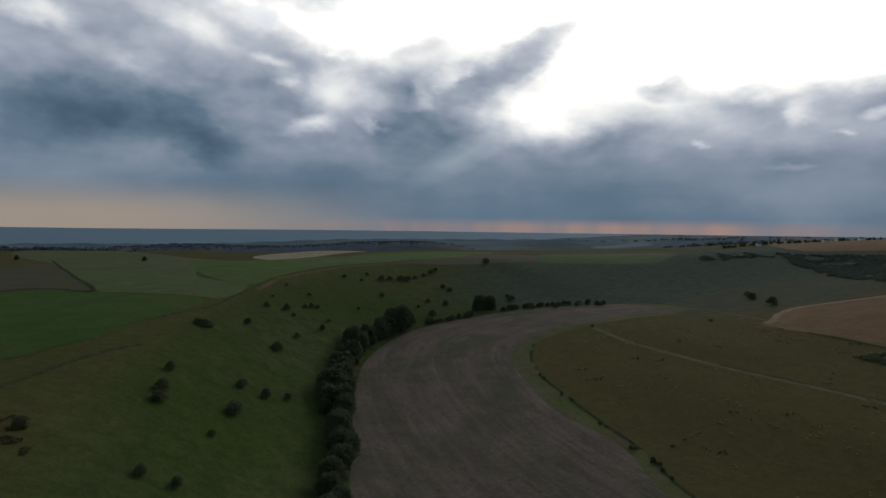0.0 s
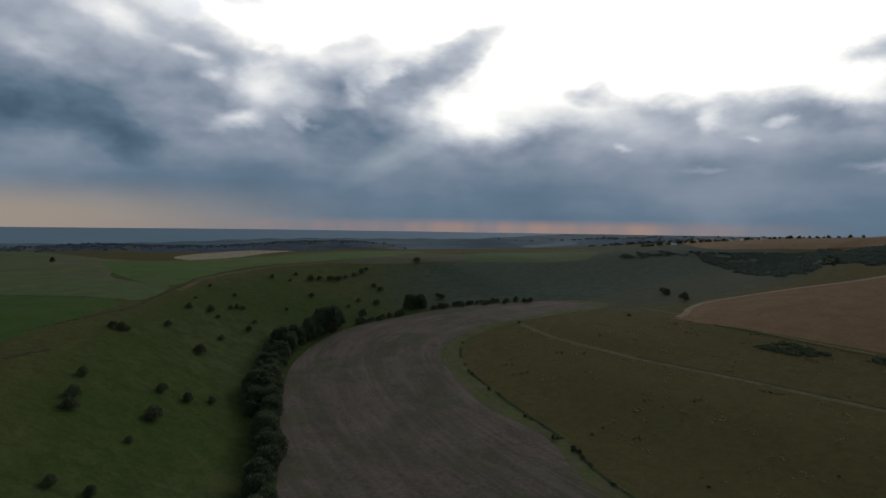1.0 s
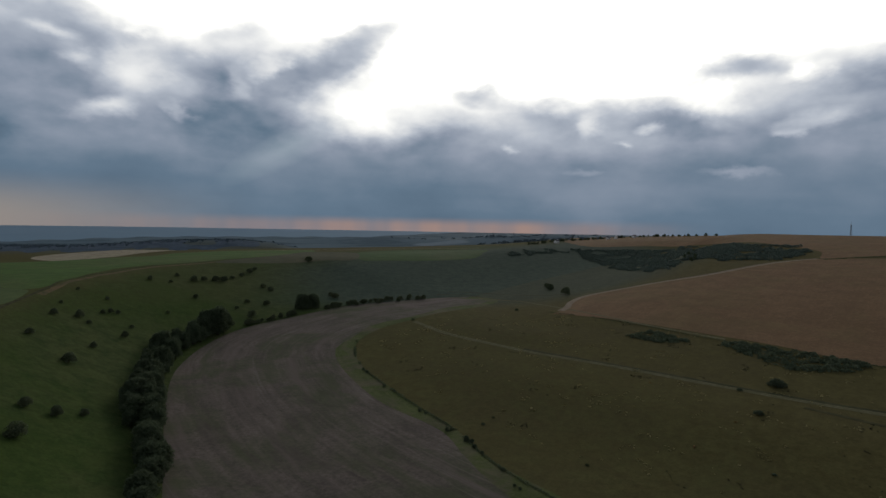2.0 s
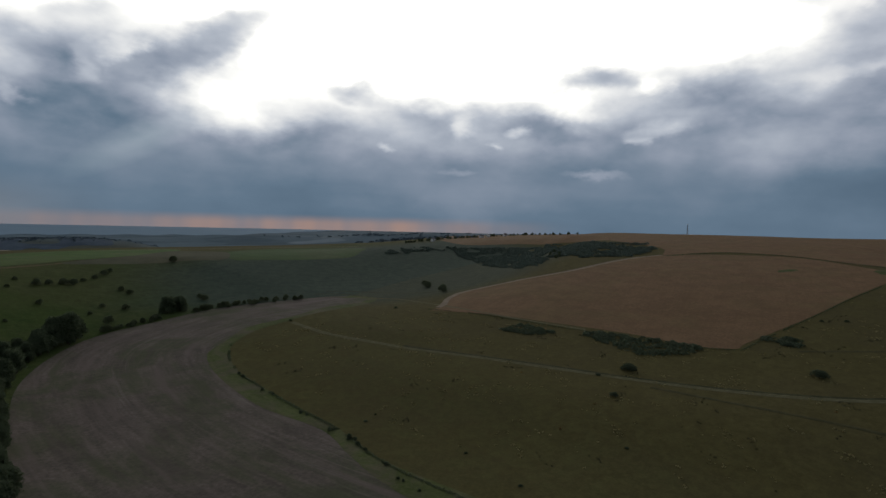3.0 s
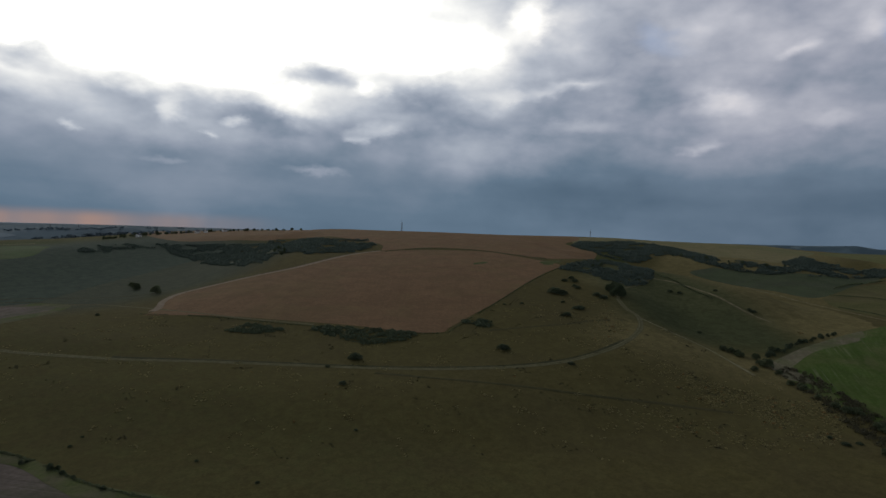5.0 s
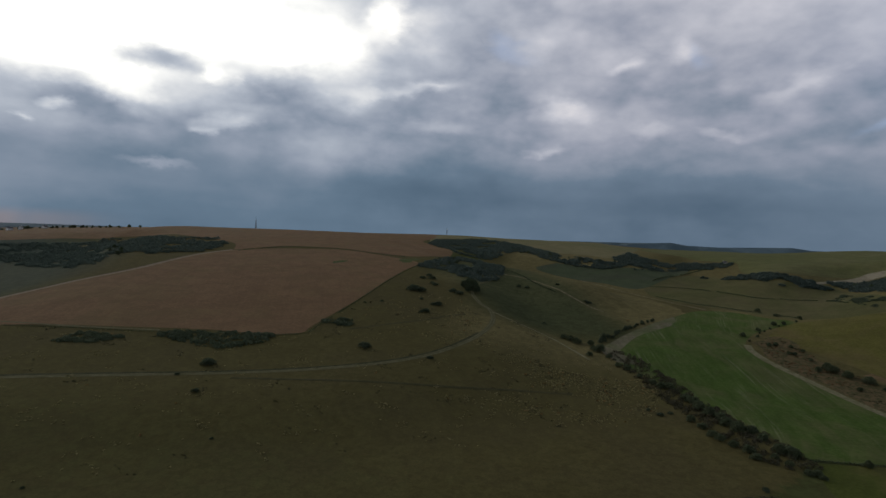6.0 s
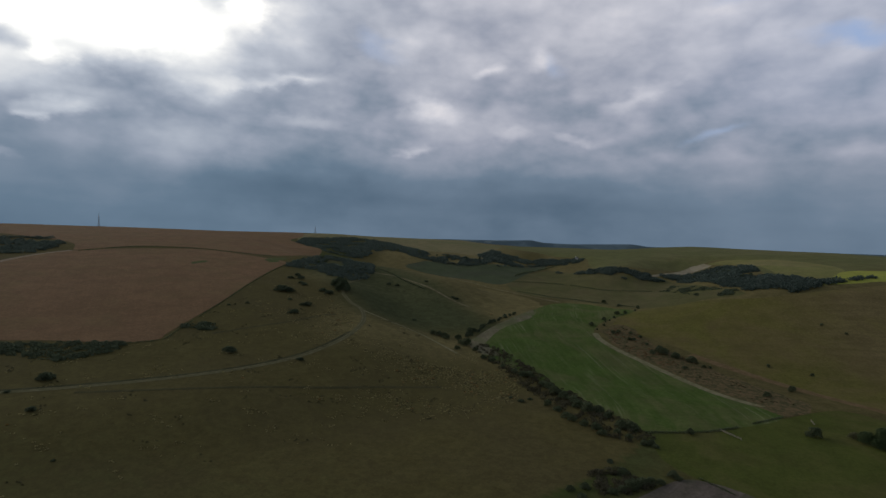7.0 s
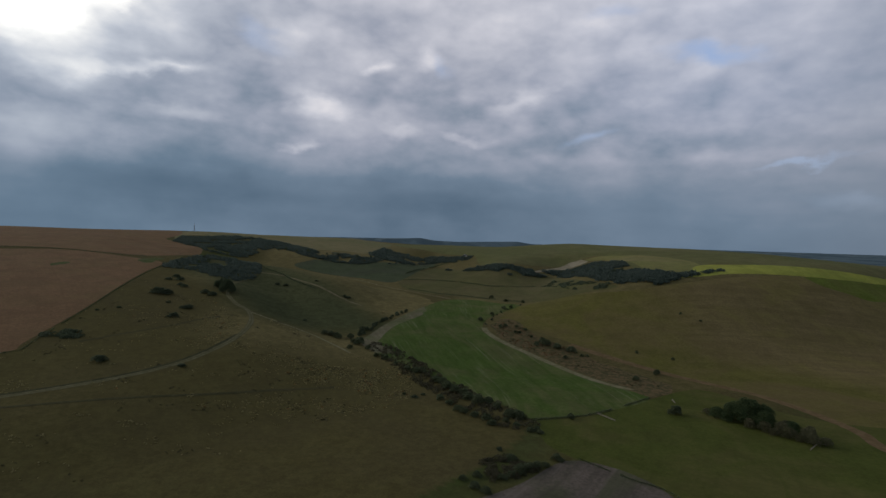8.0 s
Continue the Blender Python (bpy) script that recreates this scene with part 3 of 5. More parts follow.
def cut(z, x, y, line, inner=None):
    d, side, (floor, half, outer_w, inner_w) = along(x, y, line)
    top = z if inner is None else np.where(side > 0, inner, z)
    w = np.where(side > 0, inner_w, outer_w)
    f = np.clip((d - half) / w, 0, 1)
    rise = np.where(side > 0, f * f * (3 - 2 * f), 0.35 * f + 0.65 * smooth(f))
    return np.where(d < half + w, floor + np.maximum(top - floor, 0) * rise + 0.5 * (d / (half + 1)) ** 2 * (d < half) + 0.5 * (d >= half) * (1 - rise), top)


def land(x, y):
    """The height of the ground at x, y."""
    x, y = np.asarray(x, float), np.asarray(y, float)
    z = upland(x, y)
    z = cut(z, x, y, VALLEY, spur(x, y))
    for line in (OUTFLOW, COMBE, ARM, GULLY):
        z = np.minimum(z, cut(z, x, y, line))
    z = z + 0.5 * np.sin(x / 37 + np.sin(y / 51)) * np.sin(y / 43 + 1) * smooth((z - 8) / 20)
    # far off the land drops to the coastal plain with its own low hills; plain and sea are raised to fit the camera's
    # horizon
    r, az = np.hypot(x, y), np.degrees(np.arctan2(x, y))
    # the eastern plateau is lowered and raised by bearing to fit its skyline from the camera
    z = z + np.interp(az, [78, 81, 84, 87, 90, 93, 96, 98, 100, 102, 104, 106, 109, 114], [0, 4, 9, 10, 2, -3, -5.5, -7, -9.5, -10, -7, -2, 2.5, 0]) * smooth((r - 1200) / 400)
    edge = np.interp(az, [-180, -60, -38, -33, -28, -25.5, -24, -21, -16.8, -13.6, -8, 4, 22, 30, 70, 180], [1500, 1500, 1350, 1240, 1180, 1020, 900, 800, 820, 860, 1150, 1350, 1400, 1750, 1750, 1750])
    low = 20 + 6 * np.sin(x / 260 + 2) * np.sin(y / 330)
    low = low + hill(x, y, -270, 1480, 190, 150, 25)
    # three far ridges, tops set by bearing to fit the camera's skyline: the wooded one before the sea, the hazy hills
    # behind it, and one in the east
    for reach, deep, bearing, tops in ((2000, 170, [-45, -38, -31.7, -27.9, -25.6, -22.3, -19.8, -14.7, -12.5, -10.3, -7.6, -2.5, 0.9, 4], [20, 20, 26, 33, 38, 38.5, 32, 32, 38, 44, 50, 54, 45, 20]),
                                       (2700, 260, [-5, -2.5, 3.7, 8.2, 12.1, 16.3, 19.9, 22.4, 25, 27.5, 35, 50, 60], [20, 33, 33, 52, 53, 50, 60, 71, 72, 80, 84, 80, 40]),
                                       (2600, 240, [76, 80.7, 90, 92, 93.6, 95, 97.5, 100, 103.4, 105, 108], [40, 93, 96, 99, 103, 93, 91.5, 94, 98, 88, 40])):
        low = low + np.maximum(np.interp(az, bearing, tops) - low, 0) * np.exp(-((r - reach) / deep) ** 2) * (az > bearing[0]) * (az < bearing[-1])
    z = z + (low - z) * smooth((r - edge) / 500)
    lift = np.clip((r - 2300) / 2450, 0, 1)
    return z + (67.5 - 13 * smooth((-8 - az) / 28) * (az > -120) - z) * np.where(z > 60, lift ** 2.5, lift ** 1.3)


def grid_steps(low, high, step, limit, growth):
    mid = list(np.arange(low, high + step / 2, step))
    up, s = [], step
    while not up or up[-1] < limit:
        s *= growth
        up.append((up[-1] if up else mid[-1]) + s)
    down, s = [], step
    while not down or down[-1] > -limit:
        s *= growth
        down.append((down[-1] if down else mid[0]) - s)
    return np.array(down[::-1] + mid + up)


XS, YS = grid_steps(-420, 1120, 4.0, 4950, 1.07), grid_steps(-620, 1040, 4.0, 4950, 1.07)
GX, GY = np.meshgrid(XS, YS)


def rounded(z, cells, times=3):
    """The heights with their sharp edges worn round."""
    for _ in range(times):
        for axis in (0, 1):
            pad = [(0, 0), (0, 0)]
            pad[axis] = (cells + 1, cells)
            c = np.cumsum(np.pad(z, pad, mode="edge"), axis=axis)
            n = z.shape[axis]
            up, down = np.take(c, range(2 * cells + 1, n + 2 * cells + 1), axis), np.take(c, range(0, n), axis)
            z = (up - down) / (2 * cells + 1)
    return z


GZ = land(GX, GY)
GZ = GZ + (rounded(GZ, 3) - GZ) * smooth((1500 - np.hypot(GX - 300, GY - 200)) / 400)


def ground_z(x, y):
    """The height of the ground sheet (not of the ideal land) at x, y."""
    x, y = np.asarray(x, float), np.asarray(y, float)
    i = np.clip(np.searchsorted(XS, x) - 1, 0, len(XS) - 2)
    j = np.clip(np.searchsorted(YS, y) - 1, 0, len(YS) - 2)
    u, v = (x - XS[i]) / (XS[i + 1] - XS[i]), (y - YS[j]) / (YS[j + 1] - YS[j])
    return (GZ[j, i] * (1 - u) + GZ[j, i + 1] * u) * (1 - v) + (GZ[j + 1, i] * (1 - u) + GZ[j + 1, i + 1] * u) * v


# ---- ground and fields ----
RANGE = np.hypot(GX, GY)
AZ = np.degrees(np.arctan2(GX, GY))
ACROSS, SIDE, FLOOR = along(GX, GY, VALLEY)
ACROSS = np.where(SIDE > 0, ACROSS, -ACROSS)
LENGTH = np.concatenate([[0], np.cumsum(np.hypot(*np.diff(VALLEY[:, :2], axis=0).T))])
RUN = along(GX, GY, np.column_stack([VALLEY[:, :2], LENGTH]))[2][0]


def mesh_of(name, verts, quads, extra=None):
    me = bpy.data.meshes.new(name)
    me.from_pydata(verts, [], quads)
    for key, values in (extra or {}).items():
        me.attributes.new(key, "FLOAT", "POINT").data.foreach_set("value", np.asarray(values, np.float32))
    me.shade_smooth()
    return me


def make_ground():
    ny, nx = GX.shape
    i = np.arange(ny * nx).reshape(ny, nx)
    quads = np.stack([i[:-1, :-1], i[:-1, 1:], i[1:, 1:], i[1:, :-1]], -1).reshape(-1, 4)
    # the outer slope of the western valley and the valley floors carry greener grass than the spur
    d = np.abs(ACROSS)
    west = smooth((620 - GX) / 260) * smooth((GY + 60) / 200)
    outer = (SIDE < 0) * smooth((480 - d) / 160)
    inner = (SIDE > 0) * smooth((620 - d) / 200)
    lush = 0.35 + (0.08 + 0.20 * west) * outer - 0.25 * inner + 0.45 * west * (SIDE < 0) * smooth((FLOOR[1] + 90 - d) / 75)
    # valley slopes turned from the sun, where shade goes into the turf colour
    turf_shade = 1.0 * smooth((GY - 560) / 70) * smooth((340 - d) / 140) * (SIDE < 0) * smooth((GX + 40) / 160) * smooth((860 - GX) / 200)
    turf_shade = turf_shade + 0.75 * smooth((GY - 490) / 90) * smooth((210 - d) / 90) * (SIDE > 0) * smooth((GX - 180) / 80) * smooth((760 - GX) / 160)
    lush = lush + 0.26 * (SIDE > 0) * smooth((330 - GX) / 160) * smooth((GY + 50) / 110)
    lush = lush - 0.85 * smooth((GX - 590) / 120) * smooth((260 - GY) / 80) * smooth((GY + 170) / 160)
    # mask for the painted shade down in the combe
    hollow, _, _ = along(GX, GY, COMBE)
    hollow = 0.95 * smooth((105 - hollow) / 65) * smooth((GX - 480) / 80)
    lush = lush - 0.5 * (SIDE > 0) * smooth((GX - 350) / 130) * smooth((190 - GY) / 90) * (1 - hollow)
    head, _, _ = along(GX, GY, VALLEY[-18:])
    lush = lush + 0.1 * smooth((170 - head) / 110) * smooth((GX - 770) / 90)
    lush = lush + 0.15 * smooth((30 - np.abs(ACROSS)) / 30)
    lush = lush - 0.15 * smooth((GX - 520) / 120) * (SIDE < 0) * smooth((200 - GY) / 200) * smooth((AZ - 96) / 8)
    # dry grass along the rim of the western slope, and on the bank under the eastern hill
    rim = (np.abs(ACROSS) - FLOOR[1]) / FLOOR[2]
    lush = lush - 0.14 * (SIDE < 0) * smooth((rim - 0.75) / 0.15) * smooth((1.3 - rim) / 0.15) * smooth((420 - GX) / 80)
    lush = lush - 0.6 * (SIDE < 0) * smooth((GX - 330) / 60) * smooth((-90 - GY) / 40)
    # the haze mask grows with range from the camera
    me = mesh_of("ground", np.stack([GX, GY, GZ], -1).reshape(-1, 3).tolist(), quads.tolist(),
                 {"lush": lush.ravel(), "turf_shade": np.clip(turf_shade, 0, 1).ravel(), "hollow": hollow.ravel(), "hazy_plain": smooth((RANGE - 1650 - 250 * smooth((AZ - 60) / 25)) / 500).ravel()})
    ob = tagged(new("ground", me), "rolling chalk downland turf, olive on the spur and green on the slopes", "ground", kind="structure")
    me.materials.append(GRASS)
    return ob


def inside(poly, step=12.0):
    """Signed distance (inside negative) of the grid's points from a closed smooth outline."""
    line = curve([*poly, poly[0]], step) if step else np.array([*poly, poly[0]], float)
    d, odd = np.full(GX.shape, 1e9), np.zeros(GX.shape, bool)
    lo, hi = line.min(0) - 40, line.max(0) + 40
    box = np.ix_((YS > lo[1]) & (YS < hi[1]), (XS > lo[0]) & (XS < hi[0]))
    x, y, best, o = GX[box], GY[box], d[box], odd[box]
    for (ax, ay), (bx, by) in zip(line[:, :2], line[1:, :2]):
        dx, dy = bx - ax, by - ay
        f = np.clip(((x - ax) * dx + (y - ay) * dy) / (dx * dx + dy * dy + 1e-9), 0, 1)
        best = np.minimum(best, np.hypot(x - ax - f * dx, y - ay - f * dy))
        if dy:
            o ^= ((ay > y) != (by > y)) & (x < ax + (y - ay) * dx / dy)
    d[box] = np.where(o, -best, best)
    return d


def sheet(name, sdf, lift, mat, label, category="field", row=None, run=None):
    """The ground where sdf < 0, raised by lift, with a clean edge: what grows or lies on it."""
    ny, nx = GX.shape
    idx = np.arange(ny * nx).reshape(ny, nx)
    cells = np.stack([idx[:-1, :-1], idx[:-1, 1:], idx[1:, 1:], idx[1:, :-1]], -1).reshape(-1, 4)
    s = sdf.ravel()
    neg = (s[cells] < 0).sum(1)
    row = ACROSS if row is None else row
    run = RUN if run is None else run
    base = np.stack([GX.ravel(), GY.ravel(), GZ.ravel() + lift, row.ravel(), run.ravel()], -1)
    full = cells[neg == 4]
    used, back = np.unique(full, return_inverse=True)
    verts, faces = base[used].tolist(), back.reshape(-1, 4).tolist()
    number = {}
    place = {int(u): k for k, u in enumerate(used)}
    for c in cells[(neg > 0) & (neg < 4)].tolist():
        face = []
        for a, b in zip(c, c[1:] + c[:1]):
            if s[a] < 0:
                if a not in place:
                    place[a] = len(verts)
                    verts.append(base[a].tolist())
                face.append(place[a])
            if (s[a] < 0) != (s[b] < 0):
                key = (min(a, b), max(a, b))
                if key not in number:
                    f = s[a] / (s[a] - s[b])
                    number[key] = len(verts)
                    verts.append((base[a] + f * (base[b] - base[a])).tolist())
                face.append(number[key])
        faces.append(face)
    v = np.array(verts)
    me = mesh_of(name, v[:, :3].tolist(), faces, {"row": v[:, 3], "run": v[:, 4]})
    me.materials.append(mat)
    return tagged(new(name, me), label, category, kind="structure")


def ribbon(name, nodes, width, mat, label, lift=0.16, category="track", step=4.0):
    """A track that lies on the ground, with slightly wandering edges."""
    line = curve(nodes, step)
    way = np.gradient(line, axis=0)
    way /= np.linalg.norm(way, axis=1)[:, None] + 1e-9
    across = np.stack([-way[:, 1], way[:, 0]], -1)
    verts, faces, where, m = [], [], [], 7
    rng = np.random.default_rng(len(nodes))
    for k, (p, a) in enumerate(zip(line, across)):
        w = width * (0.9 + 0.25 * rng.random())
        for j in range(m):
            q = p + a * w * (j / (m - 1) - 0.5)
            verts.append((q[0], q[1], float(ground_z(q[0], q[1])) + lift - (0.1 if j in (0, m - 1) else 0)))
            where.append(2.0 * j / (m - 1) - 1.0)
            if k and j:
                b = k * m + j
                faces.append((b - m - 1, b - 1, b, b - m))
    me = mesh_of(name, verts, faces, {"across": where})
    me.materials.append(mat)
    return tagged(new(name, me), label, category, kind="structure")


make_ground()
PLOUGH_EDGE = [(-33, 205), (-49, 322), (-52, 395), (-38, 465), (-11, 516), (37, 557), (87, 592), (155, 607), (223, 611), (248, 577), (220, 543),
               (163, 516), (126, 493), (96, 474), (71, 439), (64, 407), (64, 367), (72, 328), (81, 289), (90, 255), (95, 211), (130, 125),
               (165, 30), (205, -66), (242, -114), (200, -144), (120, -110), (50, 0), (0, 100)]
plough = inside(PLOUGH_EDGE)
sheet("ploughed_field", plough, 0.10, PLOUGHED, "harrowed brown earth field with curved drill lines along the valley floor")
sheet("grass_margin", np.where((SIDE > 0) & (GY > 60), np.maximum(plough - 1, -plough - 13 - 7 * np.sin(GY / 31) * np.sin(GX / 17)), 50.0), 0.17, MARGIN, "rough green grass margin of the harrowed field", "verge")
GREEN_EDGE = [(493, 4), (562, -22), (640, -55), (706, -92), (707, -125), (666, -159), (641, -179), (602, -137), (562, -120), (524, -123), (463, -153),
              (399, -182), (355, -207), (317, -151), (305, -108), (327, -99), (366, -78), (417, -45), (447, -18), (473, 0)]
green = inside(GREEN_EDGE)
sheet("green_field", green, 0.14, YOUNG, "bright green young crop with pale wheel lines on the valley floor")
sheet("bare_headland", np.where((ACROSS > 8) & (GX > 455), np.maximum(green - 1, -green - 13 - 3 * np.sin(GX / 23)), 50.0), 0.19, BARE, "greyish bare headland of the green field", "verge")
sheet("pale_margin", np.where((ACROSS < -6) & (GX < 560) & (GX > 372), np.maximum(green - 5, -green - 1.5), 50.0), 0.19, STRAWY, "pale trodden margin of the green field", "verge")
PASTURE_EDGE = [(301, -110), (314, -150), (351, -205), (380, -255), (359, -273), (308, -300), (250, -420), (100, -400), (80, -250), (201, -145), (243, -116), (265, -106)]
sheet("pasture", inside(PASTURE_EDGE), 0.09, LEY, "close-grazed green pasture beside the thicket")
STUBBLE_EDGE = [(254, 464), (278, 473), (303, 504), (336, 524), (400, 525), (489, 524), (630, 555), (697, 556), (768, 508), (813, 442), (801, 378), (767, 305), (745, 275),
                (663, 268), (509, 245), (431, 237), (383, 232), (371, 229), (353, 250), (341, 295), (311, 365), (287, 416)]
STUB_ROW, STUB_RUN = GX * 0.53 - GY * 0.848, GX * 0.848 + GY * 0.53
sheet("stubble_field", inside(STUBBLE_EDGE), 0.15, STUBBLE, "reddish brown stubble field on the back of the spur", row=STUB_ROW, run=STUB_RUN)
UPPER_EDGE = [(700, 560), (772, 620), (800, 704), (850, 896), (790, 1010), (640, 1060), (900, 1500), (1500, 1400), (1600, 700), (1520, 540), (1320, 452), (1190, 436), (1140, 402), (1056, 333), (1012, 309), (938, 296), (845, 287), (803, 330),
              (812, 400), (822, 465), (790, 526)]
sheet("upper_stubble_field", inside(UPPER_EDGE), 0.15, STUBBLE, "pale brown stubble field rising to the skyline", row=STUB_ROW, run=STUB_RUN)
CROP_EDGE = [(-520, 330), (-314, 404), (-293, 419), (-254, 414), (-196, 400), (-160, 384), (-157, 344), (-154, 256), (-158, 225), (-170, 195), (-300, 60), (-600, 100)]
sheet("crop_field", inside(CROP_EDGE), 0.15, CROP, "dark green crop field on the plateau above the slope")
LEFT_EDGE = [(-489, 716), (-740, 980), (-760, 1200), (-600, 1200), (-430, 1080), (-330, 960), (-262, 609), (-185, 487), (-163, 480), (-158, 398), (-193, 405), (-238, 414), (-259, 424), (-366, 564)]
sheet("plateau_field", inside(LEFT_EDGE), 0.10, DULL, "dull olive ley on the plateau above the slope")
RIM_EDGE = [(-360, 801), (-259, 859), (-166, 913), (-135, 1022), (-49, 1127), (85, 1131), (79, 1023), (15, 911), (-68, 824), (-131, 718), (-151, 654), (-158, 564), (-163, 490), (-185, 490), (-262, 609)]
sheet("rim_field", inside(RIM_EDGE), 0.14, RIM_CROP, "bright green strip of crop along the rim of the plateau")
sheet("brown_strip_field", inside([(18, 911), (79, 1048), (150, 993), (134, 856), (71, 837), (-3, 818), (-62, 812)]), 0.18, FADED, "narrow brownish strip field at the head of the valley")
sheet("strip_field", inside([(158, 993), (228, 1067), (402, 1025), (381, 958), (322, 888), (185, 861), (141, 857)]), 0.15, LATE, "narrow light green field at the head of the valley")
sheet("corner_field", inside([(-486, 712), (-368, 563), (-261, 423), (-298, 415), (-560, 400), (-700, 560)], 0), 0.13, FADED, "faded brownish ley enclosed by a thin hedge")
# the sun patch on the hill is this bright base colour, not lamp light
sheet("sunlit_field", inside([(629, -372), (675, -410), (712, -445), (704, -489), (687, -558), (681, -619), (681, -691), (690, -760), (650, -760), (657, -672), (649, -595), (647, -543), (646, -454), (636, -410)]), 0.15, SUN_PATCH, "yellow-green field on the hill with a patch of sun painted into its colour")
sheet("hilltop_ley", inside([(954, -362), (938, -407), (817, -449), (723, -448), (660, -395), (664, -357), (778, -378), (907, -395)]), 0.14, SUNLIT_LEY, "gold-green ley above the scrub, painted lighter as if sunlit")
sheet("chalk_strip_field", inside([(866, -243), (903, -285), (951, -338), (956, -360), (942, -370), (933, -343), (899, -298), (870, -256)], 0), 0.17, TAN, "pale tan strip of stubble beside the scrub", row=STUB_ROW, run=STUB_RUN)
sheet("combe_turf", inside([(1005, 112), (984, 45), (1000, -35), (1064, -112), (986, -86), (865, -34), (891, 21), (918, 88), (963, 142)]), 0.12, COMBE_TURF, "dull green turf in the hollow below the scrub")
sheet("terraced_pasture", inside([(858, -34), (903, -53), (964, -84), (995, -117), (867, -194), (863, -274), (696, -278), (628, -294), (635, -257), (635, -217), (656, -182), (703, -142), (752, -95), (803, -50)]), 0.11, BENCH, "olive pasture with old terraces on the hillside")
sheet("yellow_field", inside([(1130, 400), (1280, 430), (1330, 360), (1350, 292), (1190, 207), (1150, 81), (1130, 17), (1500, -20), (1700, 150), (1650, 420), (1400, 480)]), 0.13, GOLD, "dry yellowish field on the eastern plateau")
sheet("hilltop_field", inside([(1060, -185), (1200, -110), (1500, -40), (1900, -300), (1900, -900), (1100, -1100), (760, -860), (690, -740), (668, -670), (660, -602), (668, -545), (698, -513), (716, -486), (713, -447), (654, -370), (715, -352), (890, -405), (960, -385), (930, -310), (900, -235), (935, -180)]), 0.10, OLIVE, "sunlit olive-green pasture on the hilltop")
HILL_EDGE = [(635, -166), (637, -232), (610, -298), (612, -361), (633, -444), (645, -543), (642, -656), (600, -800), (420, -700), (300, -420), (290, -322), (337, -306), (398, -279),
             (456, -233), (536, -176), (578, -143)]
sheet("hill_pasture", inside(HILL_EDGE), 0.08, ROUGH, "olive brown rough pasture on the rounded hill", row=GX, run=GY)
sheet("tan_field", np.hypot((GX + 290) / 1.7, (GY - 1420) / 1.2) - 105, 0.2, TAN, "pale tan stubble on a far rounded hill", row=GX, run=GY)
coast = 2600 + 800 * smooth((AZ + 30) / 32) + 1700 * smooth((AZ - 8) / 16) + 60 * np.sin(AZ * 1.7)
sheet("far_wood", np.maximum(np.abs(RANGE - 1925) - 125 - 30 * np.sin(AZ * 2.3), np.abs(AZ + 15) - 13) + 12 * np.sin(GX / 41) * np.sin(GY / 37), 0.5, HAZY_WOOD, "dark wood along a low far ridge, with haze painted into its colour", "wood")
sheet("sea", np.where((AZ > 26) | (AZ < -150), 1e3, coast - RANGE), 0.6, SEA, "grey-blue sea rising to fit the horizon seen from the camera", "sea")
TRACK = [(130, 486), (145, 428), (177, 365), (214, 309), (245, 257), (266, 222), (293, 185), (327, 149), (361, 125), (399, 111), (445, 102), (493, 103),
         (532, 115), (551, 131), (583, 148)]
ribbon("chalk_track", TRACK, 4.6, TRACKED, "worn pale chalk track curving round the spur")
# a dark strip laid down for the shade of the bank above the track
ribbon("track_verge", [(x + 3.4, y + 1.6) for x, y in TRACK[2:11]], 3.6, EARTH_AND_SHADE, "dark strip painted as the bank's shade along the upper side of the track", 0.13, "verge")
ribbon("sunken_path", [(262, 210), (280, 170), (302, 125), (322, 85), (345, 48), (362, 15)], 3.4, EARTH, "narrow trodden path across the turf")
ribbon("hill_track", [(230, -310), (256, -298), (284, -307), (312, -308), (340, -305), (367, -297), (385, -286), (421, -258), (456, -229), (500, -195)], 8.5, RUST, "bare earth track at the foot of the hill")
ribbon("rim_path", [(-137, 160), (-138, 176), (-138, 192), (-139, 211), (-138, 237), (-135, 255)], 2.2, EARTH_AND_SHADE, "dark trodden path along the rim of the slope")
ribbon("rim_path", [(-158, 280), (-157, 291), (-155, 323), (-153, 351), (-151, 378), (-155, 430), (-158, 500), (-158, 564), (-129, 711), (-68, 818), (14, 899)], 2.0, EARTH_AND_SHADE, "thin dark line of the field edge along the rim")
ribbon("rim_bank", [(-153, 470), (-152, 562), (-122, 706), (-62, 812), (10, 888)], 4.5, BANK, "bare brown bank under the field edge along the rim", 0.15, "bank")
ribbon("field_edge", [(-37, 1096), (19, 1112), (75, 1142), (192, 1159), (318, 1135), (430, 1106)], 9.0, CHALK, "pale worn edge of the far strip fields", 0.2, "verge")
ribbon("valley_track", [(225, 600), (262, 556), (270, 510), (281, 453), (298, 389), (322, 325)], 3.2, TRACKED, "faint grassy track between the fields")
ribbon("headland", [(268, 470), (282, 482), (302, 507), (336, 528), (400, 529), (489, 528), (630, 559), (697, 561)], 7.0, HEADLAND, "pale trodden headland along the stubble", 0.2, "verge")
ribbon("furrow", [(196, 634), (227, 622), (244, 589), (271, 547), (298, 538)], 2.2, EARTH, "dark wheel rut across the valley head", 0.18)
ribbon("furrow", [(215, 650), (249, 636), (288, 595), (318, 568), (332, 560)], 2.2, EARTH, "dark wheel rut across the valley head", 0.18)
ribbon("crest_path", [(747, 150), (737, 120), (699, 78), (669, 47), (651, 25), (642, 11)], 3.0, CHALK, "thin pale worn line along the crest of the bank", 0.14)
ribbon("crest_path", [(528, 112), (517, 88), (509, 65), (494, 46), (468, 27), (448, 11)], 2.8, STRAWY, "thin pale worn line along the edge of the spur", 0.14)
